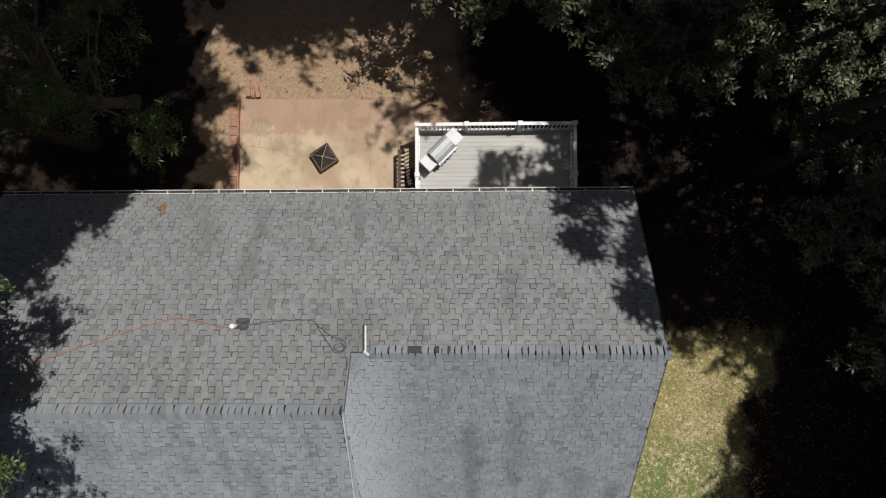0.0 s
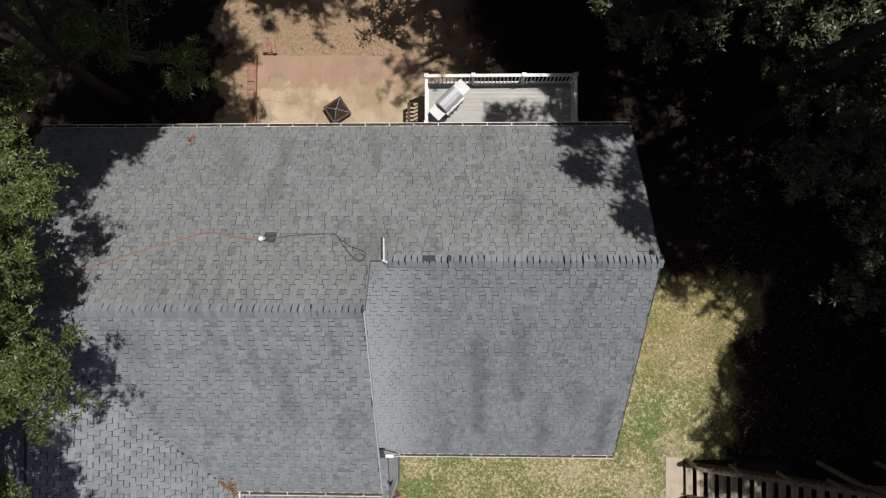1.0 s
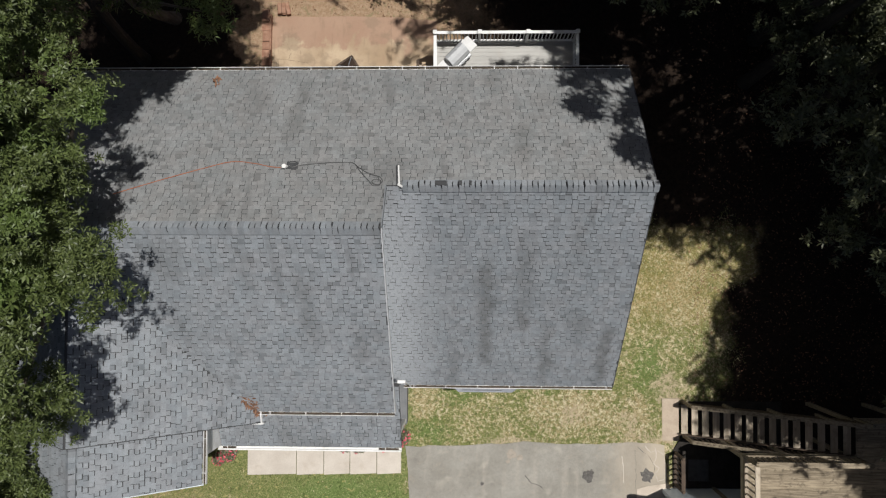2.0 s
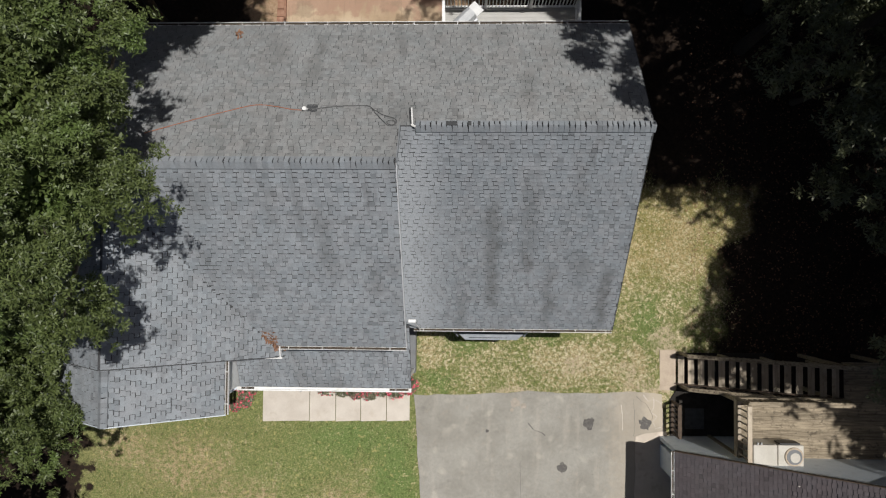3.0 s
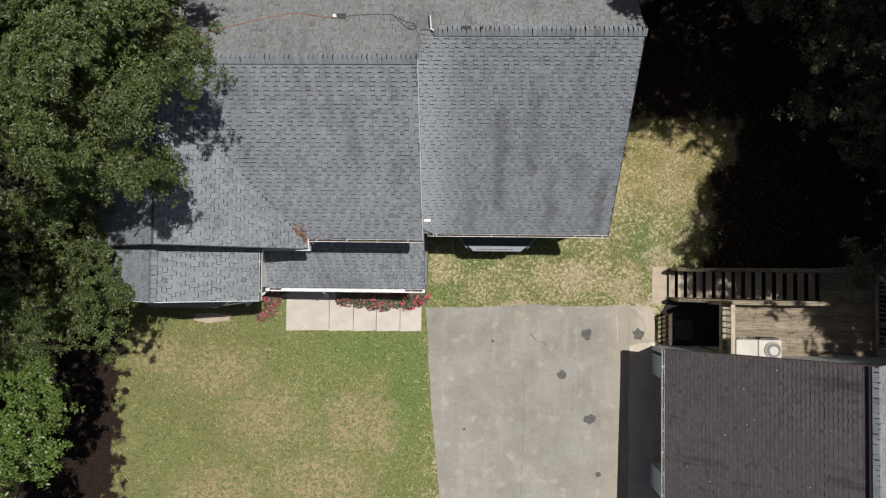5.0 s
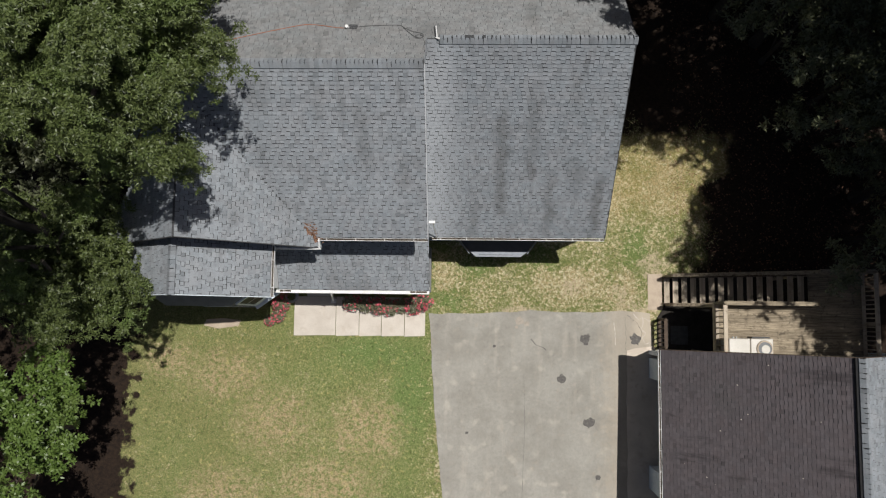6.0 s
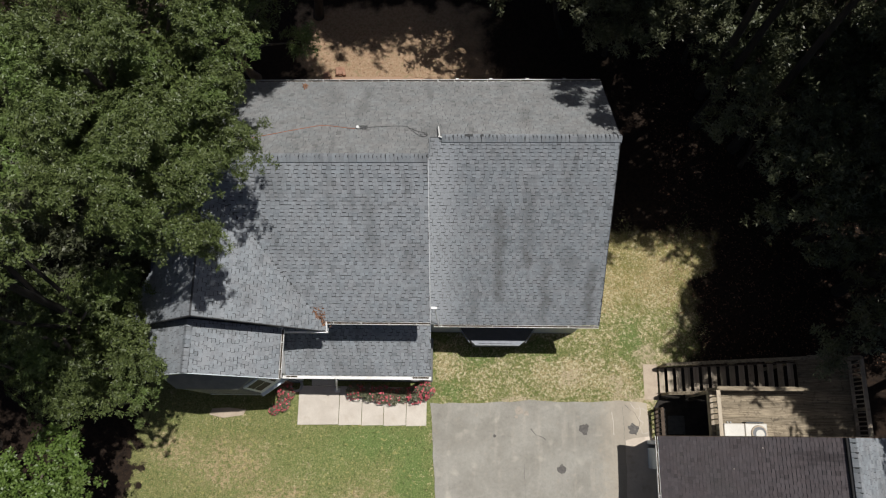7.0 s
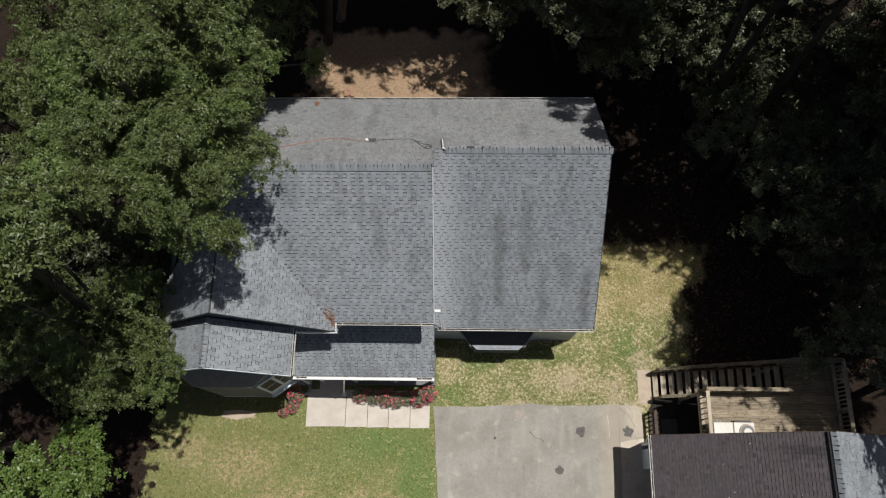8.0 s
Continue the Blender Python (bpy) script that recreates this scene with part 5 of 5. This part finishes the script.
def tree(name, at, height, centre, radii, boughs, per, mat, label, seed, leaf=(0.17, 0.042), leaves=5, bough=1.3, group="", trunk_r=0.22, low=-0.35, apart=0.62, limbs=12, rough=0.3, flat=0.72, bark="bark", lobes=1.0, hollow=None, extra=(), core=0, bare=None):
    """A trunk with tapered limbs that carry boughs of leaf sprays; gaps stay open between the boughs."""
    r = np.random.default_rng(seed)
    x, y, z = at
    tr = thing(name, at, label, "tree", group)
    c, rad = np.array(centre, float), np.array(radii, float)
    top = Vector((c[0] + r.normal(0, 0.3), c[1] + r.normal(0, 0.3), c[2] + rad[2] * 0.45))
    foot = Vector((x, y, z - 0.2))
    bend = Vector((r.normal(0, 0.25), r.normal(0, 0.25), 0))
    stem = [foot.lerp(top, k / 7) + bend * math.sin(k / 7 * math.pi) for k in range(8)]
    part("trunk", tube(stem, [trunk_r * (1.25 if k == 0 else 1 - 0.11 * k) for k in range(8)], sides=10), M[bark], tr)
    dirs = unit(r.normal(size=(boughs * 3, 3)))
    dirs = dirs[dirs[:, 2] > low][:boughs]
    ang = np.arctan2(dirs[:, 1], dirs[:, 0])
    lump = 0.95 - 0.09 * lobes + lobes * (0.17 * np.sin(3 * ang + seed) + 0.10 * np.sin(5 * ang + 2.1 * seed))
    f = np.where(r.random(len(dirs)) < 0.72, r.uniform(0.82, 1.0, len(dirs)), r.uniform(0.35, 0.8, len(dirs))) * lump
    cs = c + dirs * rad * f[:, None]
    for at2, rad2, n2 in extra:
        more = unit(r.normal(size=(n2 * 3, 3)))
        more = more[more[:, 2] > low][:n2]
        cs = np.concatenate([np.array(at2) + more * np.array(rad2) * r.uniform(0.6, 1.0, (len(more), 1)), cs])
        dirs = np.concatenate([more, dirs])
    rb = bough * r.uniform(0.6, 1.2, len(dirs))
    kept = []
    for k in range(len(cs)):
        if hollow and hollow(cs[k]):
            continue
        if all(np.linalg.norm((cs[k] - cs[q]) * (1, 1, 1.3)) > apart * (rb[k] + rb[q]) for q in kept):
            kept.append(k)
    dirs, cs, rb = dirs[kept], cs[kept], rb[kept]
    order = r.permutation(len(dirs))[: min(limbs, len(dirs))]
    for k in order:
        t = min(0.95, max(0.3, 0.45 + 0.5 * dirs[k, 2]))
        s = stem[int(t * 7)]
        e = Vector(cs[k])
        mid = s.lerp(e, 0.5) + Vector((r.normal(0, 0.2), r.normal(0, 0.2), 0.35))
        q = trunk_r * 0.42
        part("limb", tube([s, s.lerp(mid, 0.5), mid, mid.lerp(e, 0.55), e], [q, q * 0.8, q * 0.55, q * 0.32, q * 0.1], sides=6, caps=False), M[bark], tr)
    n = np.maximum(12, (per * (rb / bough) ** 2).astype(int))
    idx = np.repeat(np.arange(len(cs)), n)
    twig = np.concatenate([np.arange(k) // 6 for k in n]) + 10000 * idx
    _, twig = np.unique(twig, return_inverse=True)
    d = unit(r.normal(size=(twig.max() + 1, 3)))[twig]
    d[:, 2] = np.where(d[:, 2] < -0.1, -d[:, 2], d[:, 2])
    out = dirs[idx] * 0.35 + d
    lay = (r.random(twig.max() + 1) ** 0.3)[twig]
    knob = 1 + rough * np.sin(d[:, 0] * 5 + idx) * np.sin(d[:, 1] * 5 + 2 * idx)
    p = cs[idx] + d * (rb[idx] * lay * knob)[:, None] * np.array((1.0, 1.0, flat))
    p = p + r.normal(0, 0.5 * leaf[0], p.shape)
    if core:
        q = unit(r.normal(size=(core, 3))) * (r.random((core, 1)) ** 0.4) * rad * np.array((0.8, 0.8, 0.55)) + c - np.array((0, 0, 0.25 * rad[2]))
        if bare:
            q = q[[not bare(v) for v in q]]
        quads("inner_crown", rosettes(q, unit(r.normal(size=q.shape)) + np.array((0, 0, 0.4)), 5, 0.16, 0.07, r), mat, tr)
    quads("crown", rosettes(p, out + np.array((0.1, 0, 0.5)), leaves, leaf[0], leaf[1], r), mat, tr)
    return tr


OAK = "broad leafy oak with dense sunlit green crown"


def open_side(c):
    """Where the big oak's crown stays open on its south-west side."""
    if c[0] > -9.5:
        return c[1] < -6.4
    return c[1] + 0.42 * (c[2] - 13.0) < -4.3 - 0.6 * (c[0] + 11.5)


tree("oak_tree", (-13.2, -1.2, -0.3), 18, (-10.85, -2.5, 13.2), (4.1, 4.5, 3.0), 700, 1050, M["oak"], "broad oak with dense sunlit crown overhanging the roof", 11, leaf=(0.105, 0.030), leaves=6, trunk_r=0.34, bough=0.86, apart=0.94, lobes=0.3, rough=0.45, flat=0.8, limbs=16,
     hollow=open_side, extra=(((-9.0, -4.5, 14.0), (2.0, 2.0, 2.0), 46), ((-8.65, -0.35, 12.8), (1.3, 1.2, 0.9), 14), ((-8.35, -6.3, 12.2), (0.5, 0.5, 0.5), 6)), core=9000, bare=open_side)
tree("oak_tree", (-15.4, -9.2, 0.4), 11, (-13.6, -8.3, 8.0), (2.9, 2.7, 2.6), 220, 440, M["oak"], "oak with a dark green crown beside the gable", 23, leaf=(0.115, 0.034), leaves=6, bough=0.78, apart=1.0, rough=0.5, flat=0.7, core=3500)
tree("maple_tree", (-17.0, -14.2, 0.4), 9, (-15.9, -13.5, 6.0), (2.7, 2.6, 2.3), 90, 330, M["bright"], "young tree with bright green crown by the lawn", 31, leaf=(0.15, 0.075), bough=0.85, apart=0.8)
tree("oak_tree", (-18.0, -7.4, 0.3), 11, (-17.3, -7.2, 9.0), (2.7, 2.7, 2.2), 150, 380, M["oak"], OAK, 29, leaf=(0.12, 0.036), bough=0.85, apart=0.9, rough=0.5, flat=0.7)
tree("oak_tree", (-11.4, 6.0, -1.0), 10, (-9.7, 5.0, 6.8), (3.1, 3.2, 2.3), 52, 130, M["oak"], "slender oak with open crown beside the patio", 47, bough=0.7, leaf=(0.2, 0.04), apart=0.9, rough=0.55, flat=0.5)
# Crown stays out of view; placed to shade the ground beside the patio.
tree("tall_tree", (-8.6, 9.4, -1.0), 20, (-6.0, 6.8, 17.0), (3.1, 3.4, 2.0), 150, 130, M["woods"], "tall tree with thin crown behind the patio", 68, leaf=(0.28, 0.12), bough=0.9, apart=0.62, lobes=0.2, limbs=4, bark="shadebark")
tree("oak_tree", (-16.5, 6.5, -1.0), 15, (-15.5, 5.8, 10.5), (4.4, 4.4, 3.2), 160, 330, M["oak"], OAK, 53, leaf=(0.17, 0.046), bough=1.05, apart=0.78)
tree("oak_tree", (-22.6, -3.4, 0.0), 15, (-22.0, -3.4, 11.0), (4.4, 4.8, 3.4), 160, 300, M["oak"], OAK, 59, leaf=(0.18, 0.05), bough=1.05, apart=0.78)
tree("oak_tree", (-20.5, -11.5, 0.4), 11, (-20.2, -11.2, 8.0), (3.4, 3.4, 3.0), 100, 280, M["oak"], OAK, 61, leaf=(0.18, 0.05), bough=1.0, apart=0.8)
tree("oak_tree", (-22.5, 4.5, -0.5), 15, (-22.0, 4.0, 11.0), (4.2, 4.2, 3.2), 120, 260, M["oak"], OAK, 67, leaf=(0.18, 0.05), bough=1.0, apart=0.78)
# Tall trees with crowns out of view, placed for the shade they cast.
tree("tall_tree", (-8.0, 10.8, -1.0), 20, (-6.2, 10.8, 17.0), (4.6, 3.2, 2.2), 110, 140, M["woods"], "tall tree standing behind the patio", 69, leaf=(0.3, 0.13), bough=1.1, apart=0.55)
tree("tall_tree", (-12.6, 4.4, -1.0), 20, (-7.0, 2.9, 17.2), (2.5, 2.1, 1.2), 200, 110, M["woods"], "tall tree leaning over the corner of the roof", 66, leaf=(0.26, 0.11), bough=0.7, apart=0.52, limbs=4, bark="shadebark",
     hollow=lambda c: c[0] > -5.95 + 1.3 * max(0.0, c[1] - 2.6) or c[1] < 1.75)
tree("tall_tree", (4.6, 10.6, -1.0), 20, (2.9, 7.5, 17.0), (0.9, 1.3, 0.7), 40, 14, M["woods"], "tall tree with a thin bough over the patio edge", 65, leaf=(0.24, 0.1), bough=0.45, apart=0.9, limbs=3, bark="shadebark")
# Added, mostly unseen crowns that dim the oaks and the understorey behind the deck.
tree("tall_tree", (-14.6, -7.6, 0.3), 20, (-11.95, -7.3, 17.4), (1.7, 2.4, 1.2), 180, 260, M["oak"], "tall tree added to shade the oaks", 64, leaf=(0.13, 0.05), bough=0.75, apart=0.66, limbs=4, bark="shadebark")
tree("tall_tree", (-16.6, -5.2, 0.2), 20, (-14.8, -5.4, 17.6), (2.0, 2.8, 1.2), 130, 90, M["woods"], "tall tree added to shade the oaks", 62, leaf=(0.26, 0.11), bough=0.75, apart=0.62, limbs=4, bark="shadebark")
tree("tall_tree", (10.6, 11.0, -1.0), 20, (8.5, 7.8, 17.0), (2.2, 1.8, 1.2), 110, 70, M["woods"], "tall tree added to shade the woods behind the deck", 63, leaf=(0.26, 0.11), bough=0.75, apart=0.62, limbs=3, bark="shadebark")
tree("tall_tree", (10.0, 5.0, -0.9), 20, (7.25, 2.8, 17.2), (2.75, 3.6, 1.6), 190, 60, M["woods"], "tall tree leaning toward the deck", 70, leaf=(0.26, 0.11), bough=0.5, apart=0.95, limbs=3, bark="shadebark",
     hollow=lambda c: c[1] < 3.4 and c[0] < 5.05 + 0.62 * max(0.0, 1.9 - c[1]) + 0.7 * max(0.0, c[1] - 2.1))

# woods to the north and east: tall trees with high, mostly unseen crowns for shade, and an understorey below them
WOOD = "tall woodland tree with high dark crown"
for i, (x, y, r) in enumerate(((14.5, 17.5, 4.2), (18, -2, 3.9), (15.1, -4.6, 2.7), (21, 2, 4.2), (21.5, -7, 3.9), (19.6, 12.4, 3), (20, 9.2, 4.2), (7.2, 13, 3.9), (15.6, 1.5, 2.7), (2.4, 14.6, 4.2), (-2, 14.5, 3.9), (11.3, 2.2, 2.7), (24.5, -3.5, 3.9), (23, -13, 3.9), (11.6, 9.6, 3), (18.6, 5.5, 3), (-5, 15.4, 3.9), (17.5, -8.1, 2.7), (22.5, 8, 4.2), (26, 3.5, 3.9), (6.3, 9.9, 2.7), (0.4, 18, 4.2), (-4.4, 18.6, 3.9), (5.6, 17.4, 4.2), (-3.4, 14.9, 4.2), (0.3, 13.9, 4.2), (4.3, 15.3, 4.2), (10.6, 6.9, 3), (16.8, 15.6, 4.2), (12.6, 18.4, 4.2), (16.4, -2.9, 2.7), (9.6, 3.4, 2.7), (16.6, -5.6, 2.7))):
    if i in (0, 1, 2):
        src = tree("woodland_tree", (0, 0, 0), 20, (0, 0, 16.8), (r, r, 2.6), (240, 34, 130)[i], (100, 80, 85)[i], M["woods"], WOOD, 71 + i, leaf=(0.3, 0.13), group="woods", low=-0.4, bough=1.15, apart=(0.52, 1.1, 0.52)[i], limbs=2, bark="shadebark")
        src.matrix_basis = pose(x, y, ground_z(x, y))
        protos = [src] if i == 0 else protos + [src]
    else:
        copy_thing(protos[1 if (x > 17 and r > 2.7) or r == 3.0 else 0 if r > 3 else 2], pose(x, y, ground_z(x, y), 0, 0, 67 * i))
UNDER = "shaded understorey tree with dim open foliage"
for i, (x, y) in enumerate(((9.4, 6.8), (11.6, 1.4), (13.6, -2.4), (13.4, 6), (3.6, 8.2), (15.6, 0.4), (0.2, 9.4), (14.8, -8), (8.6, 9.6), (18, -5), (17, 4.6), (10.6, 4.8), (10.2, 7.4), (13.6, -0.4), (15.4, -3.6), (16.4, 2.4), (19.6, -1.4), (6.2, 9), (14.2, 3.2), (19.5, 5.5), (5.6, 7.2), (-14.6, -4.4), (-17, -6.8), (-13, 8.5), (-17.6, -1.4), (-16, -2.8), (-19.2, -3.4))):
    if i in (0, 1, 2):
        h, r = ((7.5, 2.7), (8.5, 3.0), (7.0, 2.7))[i]
        src = tree("understorey_tree", (0, 0, 0), h, (0, 0, h - 2.4), (r, r, 2.3), 60, 120, M["woods"], UNDER, 91 + i, leaf=(0.2, 0.07), group="woods", trunk_r=0.12, bough=0.85, low=-0.6, limbs=4, bark="shadebark", rough=0.5, flat=0.5, apart=0.75)
        src.matrix_basis = pose(x, y, ground_z(x, y))
        protos = [src] if i == 0 else protos + [src]
    else:
        copy_thing(protos[i % 3], pose(x, y, ground_z(x, y), 0, 0, 83 * i))

YOUNG = "slim young woodland tree with dull green foliage"
for i, (x, y) in enumerate(((15.0, -3.4), (14.4, 2.6), (15.2, 0.0), (13.6, 8.6), (15.6, 5.8), (9.0, 11.0), (14.6, -6.4), (15.0, 7.6), (15.8, 3.2), (11.2, 8.9), (13.2, 11.4))):
    if i == 0:
        src = tree("young_tree", (0, 0, 0), 12.5, (0, 0, 9.6), (2.3, 2.3, 2.4), 110, 130, M["woods"], YOUNG, 131, leaf=(0.19, 0.065), group="woods", trunk_r=0.13, bough=0.75, low=-0.5, limbs=5, bark="shadebark", rough=0.5, flat=0.6, apart=0.8)
        src.matrix_basis = pose(x, y, ground_z(x, y))
    else:
        copy_thing(src, pose(x, y, ground_z(x, y), 0, 0, 71 * i))


def bush(x, y, r, h, seed, flowers, label):
    g = np.random.default_rng(seed)
    z = ground_z(x, y)
    b = thing("flowering_bush", (x, y, z), label, "bush", "flower bed")
    for k in range(5):
        a = g.uniform(0, math.tau)
        part("stem", tube([(x, y, z - 0.05), (x + 0.5 * r * math.cos(a), y + 0.5 * r * math.sin(a), z + 0.6 * h)], [0.012, 0.005], sides=5), M["bark"], b)
    d = unit(g.normal(size=(170, 3)))
    d[:, 2] = np.abs(d[:, 2])
    p = np.array((x, y, z + 0.35 * h)) + d * np.array((r, r, 0.65 * h)) * g.uniform(0.5, 1.0, (170, 1))
    quads("foliage", rosettes(p, d + np.array((0, 0, 0.5)), 5, 0.09, 0.04, g), M["bush"], b)
    d = unit(g.normal(size=(flowers, 3)))
    d[:, 2] = np.abs(d[:, 2])
    p = np.array((x, y, z + 0.4 * h)) + d * np.array((r, r, 0.68 * h)) * g.uniform(0.85, 1.05, (flowers, 1))
    quads("blossoms", rosettes(p, d + np.array((0, 0, 0.9)), 5, 0.05, 0.042, g), M["flower"], b, "small red blossoms")


for i, (x, y, r, h, f) in enumerate(((-5.65, -9.1, 0.36, 0.7, 26), (-5.1, -9.15, 0.34, 0.65, 14), (-4.6, -9.2, 0.36, 0.7, 46), (-4.15, -9.3, 0.34, 0.6, 30), (-3.7, -9.2, 0.3, 0.5, 6), (-3.2, -9.2, 0.36, 0.7, 60), (-2.75, -9.05, 0.34, 0.8, 55),
                                     (-8.45, -9.2, 0.32, 0.8, 60), (-8.6, -9.65, 0.26, 0.5, 34), (-8.95, -9.85, 0.2, 0.4, 30))):
    bush(x, y - 0.1, r * 1.08, h * 1.3, 100 + i, int(f * 1.0), "bush with red flowers and grey-green leaves" if f > 10 else "grey-green bush without many flowers")


def grass():
    """Short blades over the lawn, clear of paving and house."""
    r = np.random.default_rng(5)
    n = 150000
    x, y = r.uniform(-14.2, 9.5, n), r.uniform(-19, -0.5, n)
    keep = ~((x > -2.75) & (x < 6.6) & (y < -9.45))
    keep &= ~((x > -12.2) & (x < 3.7) & (y > -6.9)) & ~((x > -12.3) & (x < -2.5) & (y > -9.4))
    keep &= ~((x > -8.15) & (x < -2.6) & (y > -10.65)) & ~((x > 6.2) & (y < -7.8)) & ~((x > 5) & (y < -9.4))
    edge = 0.5 * np.sin(1.9 * x) + 0.35 * np.sin(4.7 * x + 1) + r.normal(0, 0.25, n)
    keep &= (y + edge < -2.0) & (x + 0.4 * np.sin(2.3 * y) + r.normal(0, 0.3, n) + np.where(y < -4, 1.1, 0.0) < 9.8)
    x, y = x[keep], y[keep]
    z = np.array([ground_z(a, b) for a, b in zip(x, y)])
    n = len(x)
    ang, ln = r.uniform(0, math.tau, n), r.uniform(0.05, 0.13, n)
    ln *= np.where(x < -2.5, 0.6, 1.0)
    w = r.uniform(0.004, 0.011, n)
    d = np.stack([np.cos(ang), np.sin(ang), r.uniform(0.1, 0.6, n)], 1) * ln[:, None]
    s = np.stack([-np.sin(ang), np.cos(ang), 0 * ang], 1) * w[:, None]
    o = np.stack([x, y, z], 1)
    v = np.stack([o - s, o + s, o + d * 0.7 + s * 0.6, o + d], 1)
    tagged(quads("grass", v, M["grass"], None, kind="stuff"), "short patchy lawn grass, green and straw-coloured", "grass")


grass()


def ground_leaves(name, x0, x1, y0, y1, n, seed, label):
    r = np.random.default_rng(seed)
    x, y = r.uniform(x0, x1, n), r.uniform(y0, y1, n)
    z = np.array([ground_z(a, b) for a, b in zip(x, y)]) + 0.03
    ang, ln = r.uniform(0, math.tau, n), r.uniform(0.015, 0.05, n)
    d = np.stack([np.cos(ang), np.sin(ang), r.uniform(-0.3, 0.5, n)], 1) * ln[:, None]
    s = np.stack([-np.sin(ang), np.cos(ang), r.uniform(-0.4, 0.4, n)], 1) * ln[:, None] * 0.45
    o = np.stack([x, y, z], 1)
    tagged(quads(name, np.stack([o - d, o + s, o + d, o - s], 1), M["deadleaf"], None, kind="stuff"), label, "dead leaves")


ground_leaves("fallen_leaves", -8.6, -1.4, 5.9, 8.6, 360, 8, "fallen leaves and twigs on the red clay")
ground_leaves("fallen_leaves", 7.5, 20, -8, 10, 9000, 9, "dead leaves under the woods")


def roof_litter():
    """Small pale leaves lying on the garage slope."""
    r = np.random.default_rng(17)
    n = 11
    x, y = r.uniform(6.6, 10.8, n), r.uniform(-15.5, -11.2, n)
    o = np.stack([x, y, 2.95 + (x - 6.05) * 4.05 / 5.1 + 0.04], 1)
    ang, ln = r.uniform(0, math.tau, n), r.uniform(0.015, 0.035, n)
    d = np.stack([np.cos(ang), np.sin(ang), 0.79 * np.cos(ang)], 1) * ln[:, None]
    q = np.stack([-np.sin(ang), np.cos(ang), -0.79 * np.sin(ang)], 1) * ln[:, None] * 0.6
    tagged(quads("fallen_leaves", np.stack([o - d, o + q, o + d, o - q], 1), M["concrete"], None, kind="stuff"), "small pale leaves scattered on the garage roof", "dead leaves")


roof_litter()
